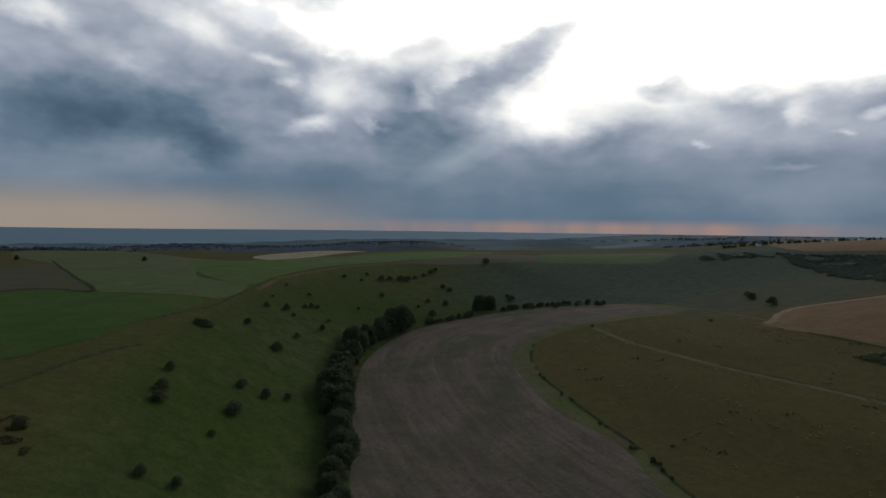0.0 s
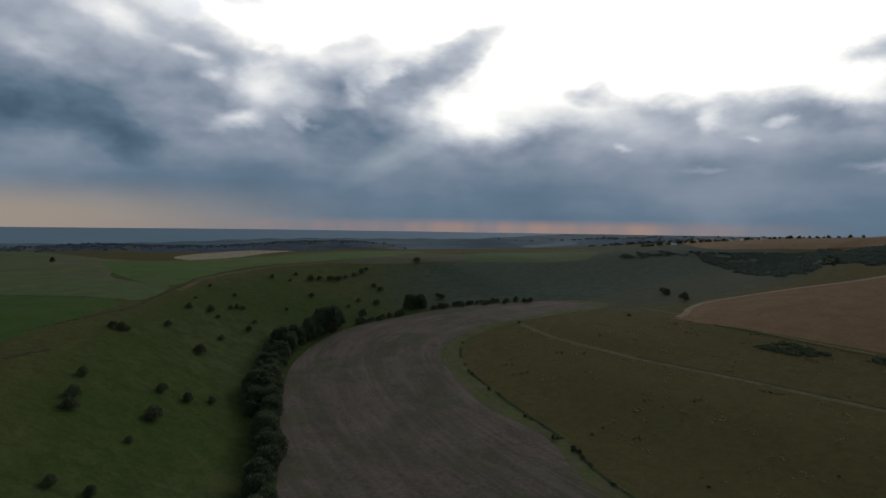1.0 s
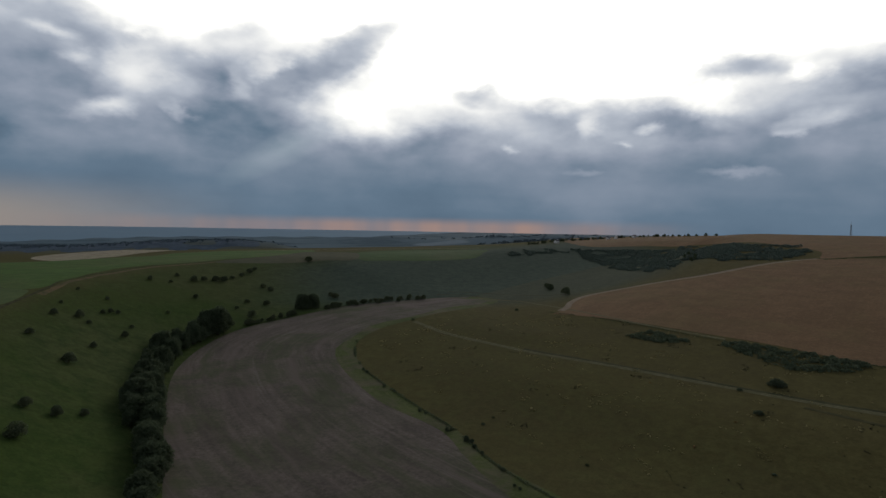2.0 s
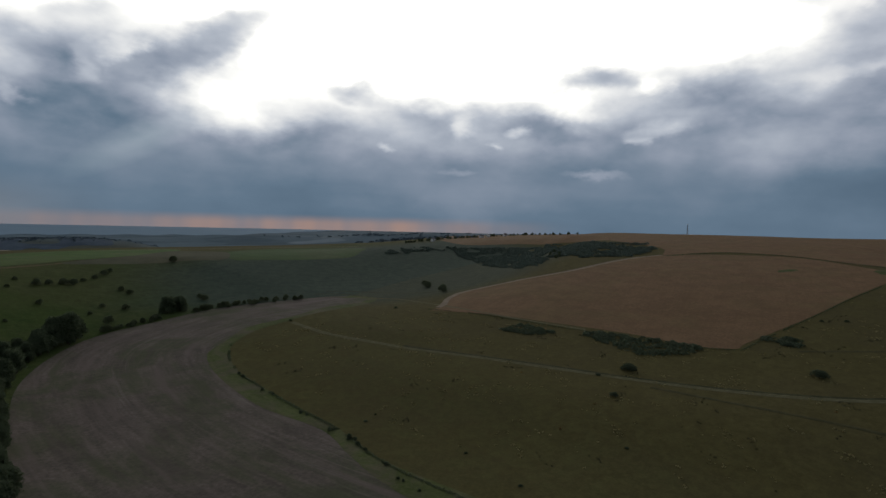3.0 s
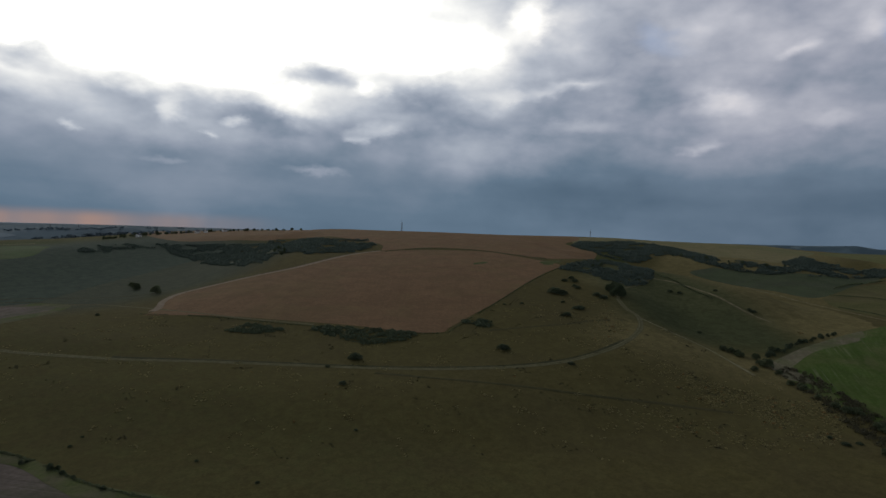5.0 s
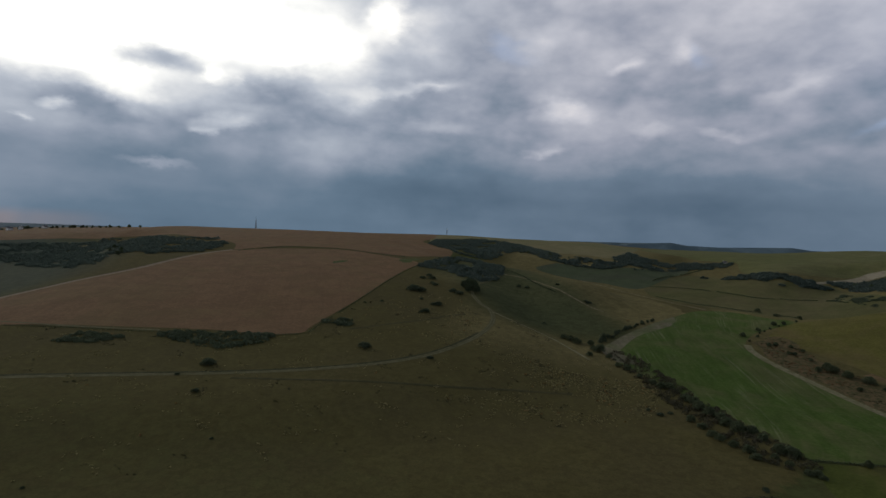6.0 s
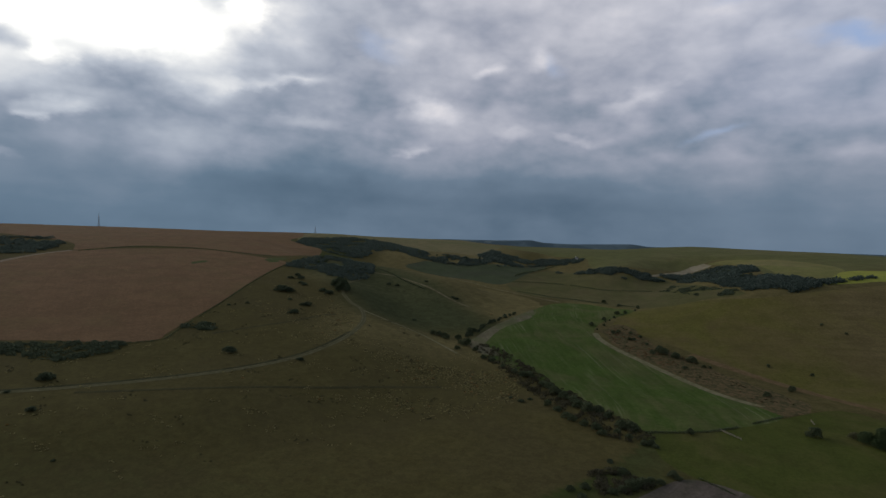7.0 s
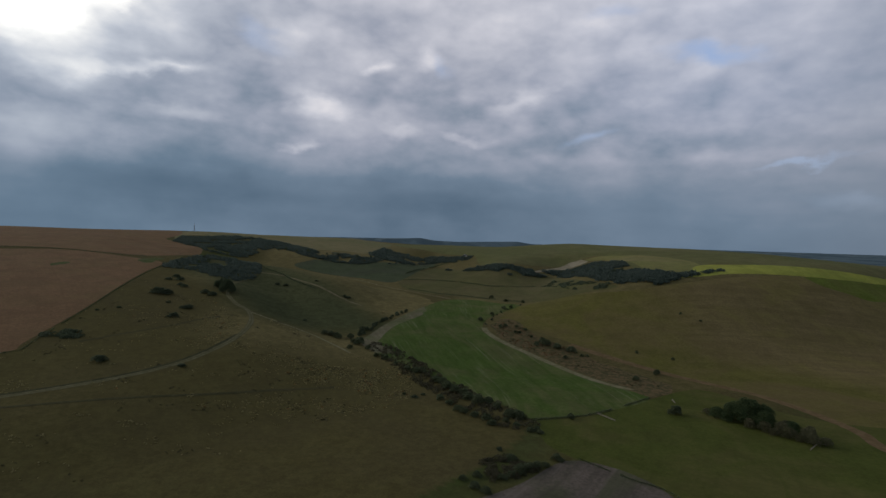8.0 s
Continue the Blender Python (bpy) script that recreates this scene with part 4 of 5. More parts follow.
ribbon("crest_path", [(905, 60), (872, 18), (840, -8), (796, -47), (755, -78), (720, -103)], 3.0, CHALK, "thin pale worn line along the crest of the bank", 0.14)
ribbon("terrace_path", [(399, 202), (426, 182), (461, 157), (482, 146), (500, 132)], 3.4, EARTH, "dark line of a low terrace across the turf")
ribbon("branch_track", [(583, 148), (620, 158), (658, 161), (697, 156), (743, 152), (777, 156)], 3.4, TRACKED, "pale track branching towards the scrub")
sheet("weedy_patch", np.hypot((GX - 689) / 16, (GY - 372) / 7) - 1 + 0.3 * np.sin(GX / 5) * np.sin(GY / 4), 0.20, MARGIN, "green weedy patch in the stubble")
sheet("weedy_patch", np.hypot((GX - 765) / 26, (GY - 300) / 12) - 1 + 0.3 * np.sin(GX / 6) * np.sin(GY / 5), 0.20, MARGIN, "green weedy patch in the stubble")
sheet("estuary", inside([(526, 2267), (690, 2420), (892, 2440), (860, 2345), (679, 2320)]), 0.8, ESTUARY, "pale flat water of an estuary on the plain", "water")
sheet("bracken_bank", inside([(566, -128), (590, -156), (545, -164), (487, -188), (443, -215), (407, -234), (379, -238), (358, -210), (392, -192), (455, -164), (511, -135)]) + 3 * np.sin(GX / 6.1) * np.sin(GY / 5.3), 0.17, BANK, "reddish brown bracken litter on the bank above the green field", "bank")
sheet("hillside_ley", inside([(646, -541), (649, -594), (657, -670), (645, -740), (605, -690), (612, -630), (616, -583), (632, -550)]) + 4 * np.sin(GX / 9) * np.sin(GY / 11), 0.16, CROP_LEY, "greener grass below the sunlit field")


# ---- trees, bushes and hedges ----
def part(name, me, mat, parent, label=""):
    ob = new(name, me)
    if not me.materials:
        me.materials.append(mat)
    ob.parent = parent
    if label:
        ob["label"] = label
    return ob


def tube(verts, faces, points, radii, sides=6):
    """Adds a tapered limb to the lists."""
    start = len(verts)
    for k, (p, r) in enumerate(zip(points, radii)):
        for j in range(sides):
            a = 2 * math.pi * j / sides
            verts.append((p[0] + r * math.cos(a), p[1] + r * math.sin(a), p[2]))
        if k:
            for j in range(sides):
                b, c = start + k * sides + j, start + k * sides + (j + 1) % sides
                faces.append((b - sides, c - sides, c, b))
    faces.append(tuple(start + (len(points) - 1) * sides + j for j in range(sides)))


def crown_of(rng, lobes, leaves, size):
    """Leaf sprays strewn through the outer part of the lobes (x, y, z, radius, height)."""
    lobes = np.array(lobes, float)
    pick = rng.choice(len(lobes), leaves, p=lobes[:, 3] ** 2 / (lobes[:, 3] ** 2).sum())
    d = rng.normal(size=(leaves, 3))
    d /= np.linalg.norm(d, axis=1)[:, None]
    d[:, 2] = np.where(d[:, 2] < -0.5, -d[:, 2], d[:, 2])
    r = rng.uniform(0.55, 1.0, leaves) ** 0.6 * rng.choice([1.0, 1.0, 1.0, 1.18], leaves)
    mid = lobes[pick, :3] + d * (r * lobes[pick, 3])[:, None] * np.stack([np.ones(leaves), np.ones(leaves), lobes[pick, 4] / lobes[pick, 3]], -1)
    turn = rng.normal(size=(leaves, 3)) + d * 1.2
    turn /= np.linalg.norm(turn, axis=1)[:, None]
    u = np.cross(turn, rng.normal(size=(leaves, 3)))
    u /= np.linalg.norm(u, axis=1)[:, None]
    w = np.cross(turn, u)
    s = (size * rng.uniform(0.6, 1.3, leaves))[:, None]
    quad = np.stack([mid - u * s * 0.5, mid - w * s * 0.32 + turn * s * 0.12, mid + u * s * 0.5, mid + w * s * 0.32 + turn * s * 0.12], 1)
    quad[:, :, 2] = np.maximum(quad[:, :, 2], 0.02)
    faces = np.arange(leaves * 4).reshape(-1, 4)
    return quad.reshape(-1, 3), faces


def plain_mesh(name, verts, faces, mat):
    me = bpy.data.meshes.new(name)
    me.from_pydata([tuple(v) for v in verts], [], [tuple(f) for f in faces])
    me.materials.append(mat)
    return me


def make_tree(name, seed, height, radius, mat, leaves, label, category, bole=0.25, lobes_n=13, size=0.75):
    """A tapered trunk with limbs and a crown of leaf sprays."""
    rng = np.random.default_rng(seed)
    base = tagged(new(name), label, category)
    verts, faces, lobes = [], [], []
    lean = rng.normal(size=2) * 0.04 * height
    tube(verts, faces, [(0, 0, -0.4), (0, 0, 0.1 * height), (lean[0] * 0.5, lean[1] * 0.5, 0.4 * height), (lean[0], lean[1], 0.8 * height)],
         [height * k for k in (0.034, 0.026, 0.02, 0.006)], 7)
    for k in range(lobes_n):
        a, h = 2.4 * k + rng.uniform(-0.5, 0.5), bole + 0.16 + (0.82 - bole - 0.16) * (k + rng.uniform(0, 1)) / lobes_n
        wide = radius * math.sin(math.pi * min(1, max(0.3, 0.32 + 0.68 * (h - bole) / (1.05 - bole)))) ** 0.7
        lr = radius * rng.uniform(0.34, 0.52)
        out = max(0.1, wide - lr * 0.75) * rng.uniform(0.55, 1.0)
        c = (lean[0] * h + out * math.cos(a), lean[1] * h + out * math.sin(a), h * height)
        lobes.append((*c, lr, min(lr * rng.uniform(0.7, 0.95), c[2] * 1.02)))
        foot = h * 0.5 * height
        tube(verts, faces, [(lean[0] * 0.4 * h, lean[1] * 0.4 * h, foot), (c[0] * 0.5, c[1] * 0.5, foot + (c[2] - foot) * 0.6), c],
             [height * 0.011, height * 0.007, height * 0.002], 5)
    part("trunk", plain_mesh("trunk", verts, faces, BARK), BARK, base, "grey-brown trunk with limbs")
    v, f = crown_of(rng, lobes, leaves, size)
    part("crown", plain_mesh("crown", v, f, mat), mat, base)
    return base


def put(proto, x, y, scale=1.0, turn=None, tall=1.0, sink=0.1):
    ob = copy_thing(proto, Matrix.Translation((x, y, float(ground_z(x, y)) - sink)) @ Matrix.Rotation(turn if turn is not None else random.uniform(0, 6.28), 4, "Z"))
    ob.scale = (scale, scale, scale * tall)
    return ob


OAKS = [make_tree("broadleaf_tree", 10 + k, 13, 5.6, LEAF, 4200, "dense dark green broadleaf tree in the valley belt", "tree", 0.04, 20, 0.85) for k in range(4)]
THORNS = [make_tree("hawthorn_bush", 30 + k, 4.8, 3.1, THORN, 1500, "rounded dark hawthorn bush on the open turf", "bush", 0.0, 12, 0.55) for k in range(5)]
LOW = [make_tree("gorse_bush", 50 + k, 2.6, 3.0, GORSE, 1200, "low spreading gorse bush", "bush", 0.0, 12, 0.5) for k in range(4)]


def drop(kind, x, y, scale=1.0, tall=1.0, group="", label=""):
    ob = put(random.choice(kind), x, y, scale, None, tall)
    return tagged(ob, label, "", group)


def row_of(kind, nodes, gap, scale, group, label="", spread=1.5, tall=1.0):
    """Bushes or trees along a line, unevenly spaced."""
    line = curve(nodes, 2.0)
    run = np.concatenate([[0], np.cumsum(np.hypot(*np.diff(line[:, :2], axis=0).T))])
    at = 0.0
    while at < run[-1]:
        x, y = np.interp(at, run, line[:, 0]), np.interp(at, run, line[:, 1])
        drop(kind, x + random.gauss(0, spread), y + random.gauss(0, spread), scale * random.uniform(0.65, 1.3), tall * random.uniform(0.85, 1.15), group, label)
        at += gap * random.uniform(0.5, 1.5)


# ---- where they stand: x, y, size ----
SLOPE_BUSHES = [
    (-114, 238, 0.72), (-106, 214, 0.98), (-102, 204, 1.02), (-81, 152, 0.67), (-73, 156, 0.62), (-112, 150, 0.77), (-84, 229, 1.35), (-92,
    262, 0.95), (-82, 265, 0.86), (-75, 277, 0.69), (-81, 200, 0.53), (-100, 345, 1.33), (-99, 388, 0.81), (-125, 366, 0.91), (-138, 321,
    0.93), (-134, 322, 1.05), (-132, 325, 0.70), (-70, 437, 2.08), (-120, 440, 1.06), (-119, 509, 0.61), (-113, 469, 0.72), (-110, 478,
    0.82), (-106, 482, 0.74), (-131, 425, 0.89), (-137, 460, 0.48), (-141, 514, 0.53), (-91, 434, 0.89), (-108, 626, 0.95), (-77, 524,
    0.62), (-62, 591, 0.99),
]
COMBE_BUSHES = [
    (-71, 660, 1.54), (-62, 672, 1.34), (-50, 681, 1.81), (-42, 685, 1.59), (-34, 705, 1.17), (-24, 725, 1.20), (-16, 746, 1.48), (-10, 766,
    1.27), (1, 676, 1.35), (8, 662, 1.32), (-89, 672, 0.90), (-90, 633, 0.85), (4, 599, 1.40), (-10, 551, 1.66), (-15, 603, 1.00), (77, 635,
    1.70), (74, 649, 1.09), (63, 836, 1.94), (336, 620, 2.11), (325, 561, 1.94), (348, 649, 1.46), (-92, 460, 0.71), (130, 492, 0.60),
    (-113, 434, 0.67), (-24, 576, 0.77),
]
SPUR_BUSHES = [
    (276, 239, 1.80), (234, 211, 0.91), (253, 242, 0.62), (197, 168, 0.38), (132, 202, 0.36), (106, 257, 0.41), (114, 263, 0.32), (135, 166,
    0.37), (565, 211, 3.06), (566, 203, 2.24), (636, 227, 1.59), (640, 216, 1.82), (655, 226, 1.63), (605, 200, 1.51), (612, 206, 1.31),
    (583, 171, 1.85), (575, 161, 1.82), (518, 166, 1.85), (516, 170, 1.29), (486, 167, 1.58), (483, 170, 1.05), (361, 169, 1.94), (362, 117,
    1.06), (499, 219, 0.83), (485, 231, 0.73), (532, 189, 0.86), (234, 495, 0.75), (317, 315, 0.62),
]
EDGE_BUSHES = [
    (65, 359, 0.65), (64, 367, 0.53), (70, 328, 0.54), (74, 318, 0.53), (80, 283, 0.54), (82, 279, 0.42), (86, 254, 0.60), (88, 254, 0.40),
    (91, 240, 0.77), (92, 232, 0.66), (93, 238, 0.57), (93, 225, 0.46), (95, 207, 0.52), (94, 193, 0.42), (95, 190, 0.37), (97, 180, 0.36),
]
EAST_BUSHES = [
    (662, 29, 1.39), (666, 33, 0.93), (561, 65, 0.80), (348, -39, 0.92), (354, -45, 0.67), (257, -79, 0.63), (255, -79, 0.52), (355, -32,
    0.60), (243, -71, 0.70), (708, 72, 0.99), (696, 119, 1.23), (694, 108, 1.22),
]
FOOT_BUSHES = [
    (510, 39, 1.28), (508, 33, 1.28), (505, 28, 1.27), (498, 25, 1.43), (530, 5, 1.13), (498, 14, 1.25), (477, 5, 1.72), (480, 10, 1.38),
    (459, 12, 1.00), (464, -3, 1.01), (444, -11, 0.97), (440, -19, 1.12), (443, -17, 0.97), (415, -36, 1.07), (409, -42, 1.35), (409, -47,
    1.36), (427, -27, 0.78), (387, -56, 1.44), (382, -60, 1.42), (371, -63, 1.53), (361, -68, 1.36), (355, -73, 1.34), (344, -75, 1.44),
    (336, -80, 1.54), (336, -87, 1.29), (327, -91, 1.14), (309, -95, 1.22), (307, -100, 1.46), (305, -101, 1.21),
]
SPARE_BUSHES = [
    (344, -56, 1.04), (334, -61, 1.02), (322, -65, 1.12), (316, -68, 1.10), (309, -74, 1.08), (302, -80, 1.18), (295, -82, 1.05), (299, -91,
    0.83), (292, -96, 0.81), (283, -102, 0.91), (284, -106, 0.80), (280, -107, 0.68), (242, -82, 1.00), (227, -83, 1.24), (231, -88, 1.17),
    (232, -92, 0.98), (234, -97, 0.79), (242, -105, 0.92), (240, -107, 0.71), (220, -73, 0.84), (223, -78, 0.85), (211, -59, 0.90), (220,
    -55, 0.74), (206, -63, 0.88), (223, -62, 0.84),
]
HILL_BUSHES = [
    (506, -170, 1.50), (500, -172, 1.68), (490, -179, 1.47), (480, -190, 1.64), (463, -179, 0.88), (468, -196, 0.72), (468, -201, 0.54),
    (500, -162, 0.93), (421, -244, 1.03), (476, -251, 0.66), (461, -279, 0.66), (403, -218, 0.98), (584, -121, 1.04), (607, -138, 0.87),
    (629, -156, 1.13), (634, -166, 0.91), (557, -138, 0.81), (560, -144, 0.81), (537, -150, 0.78), (537, -154, 0.79), (545, -162, 0.80),
    (523, -163, 0.77), (555, -155, 0.71), (652, -184, 0.94), (677, -168, 0.96), (707, -155, 1.13), (306, -133, 0.87), (319, -207, 1.51),
    (538, -348, 0.55), (552, -333, 0.55),
]


def strew(kind, spots, group, label, tall=1.0):
    for x, y, s in spots:
        drop(kind, x, y, s, tall * random.uniform(0.85, 1.15), group, label)


BELT = [(-29, 150), (-36, 190), (-43, 239), (-49, 279), (-55, 318), (-60, 367), (-58, 426), (-47, 470)]
row_of(OAKS, BELT, 5.5, 0.88, "belt of trees", spread=1.6)
row_of(OAKS, [(x - 8, y) for x, y in BELT[3:]], 6.5, 0.85, "belt of trees", spread=2.0)
row_of(OAKS, [(-52, 462), (-38, 484), (-26, 506)], 4.0, 1.3, "belt of trees", spread=3.0)
for x, y, s in ((38, 585, 1.5), (50, 590, 1.45)):
    tagged(put(random.choice(OAKS), x, y, s, None, 0.98, 2.8), "tall dark tree rising above the valley hedge", "", "pair of trees")
row_of(THORNS, [(-15, 520), (9, 540), (30, 562)], 4.5, 0.95, "valley hedge")
row_of(THORNS, [(60, 580), (87, 597), (131, 610), (174, 613)], 4.5, 0.9, "valley hedge")
row_of(LOW, [(512, 7), (566, -14), (632, -42)], 6, 0.7, "bushes below the spur", tall=1.5)
row_of(LOW, [(642, -178), (601, -140), (562, -124)], 12, 0.6, "bushes at the bend", tall=1.4)
strew(THORNS, SLOPE_BUSHES, "bushes on the green slope", "dark hawthorn bush alone on the grazed slope")
strew(THORNS, COMBE_BUSHES, "bushes in the combe", "dark thorn bush on the side of the combe", 0.8)
strew(LOW, SPUR_BUSHES, "bushes on the spur", "low dark gorse clump on the olive turf", 0.7)
strew(LOW, [(x, y, 0.72 * s) for x, y, s in EDGE_BUSHES], "shrubs on the bank", "small shrub on the bank above the harrowed field", 1.5)
strew(LOW, EAST_BUSHES, "bushes on the spur", "low dark gorse clump on the olive turf", 0.7)
strew(THORNS, FOOT_BUSHES, "bushes below the spur", "dark bush in the row at the foot of the spur", 0.75)
strew(THORNS, SPARE_BUSHES, "bushes below the spur", "brownish bush on the slope at the foot of the spur", 0.7)
strew(THORNS, HILL_BUSHES, "bushes under the hill", "rounded bush on the bank under the hill", 0.8)
THICKET = [make_tree("broadleaf_tree", 70 + k, 12, 7.0, THICKET_LEAF, 4600, "dark green broadleaf tree in the thicket beside the pasture", "tree", 0.0, 22, 0.75) for k in range(3)]
TANGLE = [make_tree("bramble_bush", 80 + k, 5.5, 4.2, TANGLE_LEAF, 1500, "loose brownish bush at the edge of the thicket", "bush", 0.0, 14, 0.55) for k in range(3)]
for x, y, s, tall in ((302, -246, 1.35, 1.0), (309, -240, 0.95, 1.0), (291, -250, 0.95, 1.0), (298, -254, 1.0, 1.05), (310, -250, 0.9, 1.0), (313, -232, 0.72, 0.85), (305, -234, 0.6, 0.85), (278, -256, 0.62, 0.85), (284, -262, 0.7, 0.9)):
    drop(THICKET, x, y, s, tall, "thicket")
for x, y, s in ((320, -229, 0.8), (293, -241, 0.95), (286, -246, 1.1), (280, -248, 0.9), (274, -253, 1.2), (268, -256, 0.9), (264, -260, 1.1), (271, -262, 1.2), (277, -268, 1.1), (262, -266, 0.9), (290, -262, 1.2), (282, -254, 1.3)):
    drop(TANGLE, x, y, s, random.uniform(0.8, 1.15), "thicket")
for x, y, s in ((590, 155, 0.85), (604, 154, 1.05), (594, 147, 0.75), (617, 160, 0.95), (630, 166, 0.8), (610, 166, 0.8)):
    drop(OAKS, x, y, s, 0.9, "trees at the track", "broad dark tree beside the chalk track")


# ---- scrub, hedges and far woods ----
def within(poly, x, y):
    odd = np.zeros(np.shape(x), bool)
    for (ax, ay), (bx, by) in zip(poly, poly[1:] + poly[:1]):
        if ay != by:
            odd ^= ((ay > y) != (by > y)) & (x < ax + (y - ay) * (bx - ax) / (by - ay))
    return odd


def clumps(name, spots, sprays, size, mat, label, category):
    """Many bushes that nobody could count, as one thing. Spots: x, y, radius, height."""
    rng = np.random.default_rng(len(spots))
    spots = np.array(spots, float)
    z = ground_z(spots[:, 0], spots[:, 1])
    n = len(spots) * sprays
    pick = np.repeat(np.arange(len(spots)), sprays)
    d = rng.normal(size=(n, 3))
    d /= np.linalg.norm(d, axis=1)[:, None]
    d[:, 2] = np.abs(d[:, 2])
    r = rng.uniform(0.45, 1.1, n) ** 0.6
    mid = np.stack([spots[pick, 0], spots[pick, 1], z[pick]], -1) + d * r[:, None] * np.stack([spots[pick, 2], spots[pick, 2], spots[pick, 3]], -1)
    face = rng.normal(size=(n, 3)) + d
    face /= np.linalg.norm(face, axis=1)[:, None]
    u = np.cross(face, rng.normal(size=(n, 3)))
    u /= np.linalg.norm(u, axis=1)[:, None]
    w = np.cross(face, u)
    s = (size * spots[pick, 2] * rng.uniform(0.6, 1.3, n))[:, None]
    quad = np.stack([mid - u * s, mid - w * s * 0.6, mid + u * s, mid + w * s * 0.6], 1)
    me = plain_mesh(name, quad.reshape(-1, 3).tolist(), np.arange(n * 4).reshape(-1, 4).tolist(), mat)
    return tagged(new(name, me), label, category, kind="stuff")


def patch(name, poly, count, radius, height, mat, label, category="scrub", sprays=50, clump=0.025, holes=-0.22):
    """Bushes strewn within an outline, thinning out in places and towards its edge."""
    rng = np.random.default_rng(count)
    p = np.array(poly, float)
    spots = []
    while len(spots) < count:
        x, y = rng.uniform(p[:, 0].min(), p[:, 0].max()), rng.uniform(p[:, 1].min(), p[:, 1].max())
        if within(poly, np.array(x), np.array(y)) and noise.noise((x * clump, y * clump, count)) > holes:
            k = rng.uniform(0.6, 1.4)
            spots.append((x, y, radius * k, height * k * rng.uniform(0.8, 1.2)))
    return clumps(name, spots, sprays, 0.24, mat, label, category)


SCRUB = [(590, 987), (678, 972), (771, 955), (827, 965), (830, 893), (770, 740), (812, 680), (752, 610), (652, 578), (600, 562), (575, 631), (570, 660), (500, 600), (474, 610), (518, 741), (546, 834), (553, 904)]
patch("gorse_scrub", SCRUB, 2300, 3.8, 2.5, SCRUB_LEAF, "dark gorse scrub filling the side of the combe", holes=-0.2)
patch("gorse_scrub", [(422, 966), (492, 1017), (594, 993), (576, 963), (484, 952), (439, 907), (424, 923)], 170, 3.4, 2.4, SCRUB_LEAF, "broken patches of gorse beside the scrub", holes=0.08, clump=0.04)
MAST_SCRUB = [(1147, 407), (1244, 421), (1275, 383), (1370, 345), (1339, 279), (1278, 227), (1211, 172), (1115, 123), (1086, 163), (1126, 210), (1060, 218), (1023, 225), (990, 228), (990, 248), (1009, 298), (1058, 330)]
patch("scrub_wood", MAST_SCRUB, 1900, 4.4, 2.8, SCRUB_LEAF, "dark scrub wood running up towards the mast", holes=-0.2)
WOOD_E = [(1159, 188), (1098, 102), (1040, 43), (1045, 10), (1120, 20), (1242, -6), (1181, -37), (1126, -103), (1052, -178), (1026, -166), (1050, -99), (966, -10), (984, 72), (1039, 146)]
patch("scrub_wood", WOOD_E, 1150, 4.2, 2.9, SCRUB_LEAF, "dark tongue of scrub along the head of the eastern combe", holes=-0.2)
WOOD_N = [(772, 269), (822, 262), (900, 280), (985, 290), (967, 241), (930, 213), (787, 158), (737, 151), (700, 153), (663, 168), (688, 203), (715, 234), (712, 258), (731, 269)]
patch("gorse_scrub", WOOD_N, 1000, 3.6, 2.3, SCRUB_LEAF, "dense dark gorse on the steep flank of the spur")
WOOD_S = [(975, -117), (920, -174), (874, -239), (900, -313), (939, -372), (890, -395), (712, -347), (644, -376), (667, -458), (627, -370), (608, -323), (625, -303), (670, -290),
          (850, -289), (844, -206)]
patch("scrub_wood", WOOD_S, 2600, 4.4, 2.9, SCRUB_LEAF, "dark scrub filling the hollow of the hillside")
patch("gorse_scrub", [(266, 390), (281, 391), (294, 366), (298, 331), (278, 338), (268, 359)], 120, 2.3, 1.1, GORSE, "low gorse along the foot of the stubble field")
patch("gorse_scrub", [(310, 318), (325, 316), (337, 292), (350, 262), (356, 248), (345, 238), (322, 245), (306, 259), (306, 282)], 210, 2.6, 1.4, GORSE, "dark gorse bank below the stubble field")
patch("gorse_scrub", [(385, 229), (413, 233), (424, 217), (411, 206), (388, 217)], 60, 2.6, 1.6, GORSE, "dark gorse at the corner of the stubble field")
patch("gorse_scrub", [(812, -268), (702, -273), (651, -296), (633, -283), (645, -254), (743, -233)], 190, 2.6, 1.2, GORSE, "thin grey-green scrub on the terraces", holes=0.0, clump=0.04)


patch("bracken_patch", [(-128, 138), (-118, 158), (-96, 152), (-88, 140), (-104, 134)], 26, 1.4, 0.6, BRACKEN, "brown bracken patch on the green slope", "bracken")
BANK_EDGE = [(560, -130), (585, -154), (540, -168), (487, -192), (440, -218), (385, -236), (365, -212), (400, -194), (455, -168), (511, -138)]
patch("bracken_patch", BANK_EDGE[:4] + BANK_EDGE[8:], 150, 1.2, 0.6, RED_BRACKEN, "reddish brown bracken on the bank above the green field", "bracken", 22, 0.06, -0.05)
patch("bracken_patch", BANK_EDGE, 170, 1.1, 0.6, BRACKEN, "dark olive bracken scattered over the bank", "bracken", 22, 0.07, 0.0)


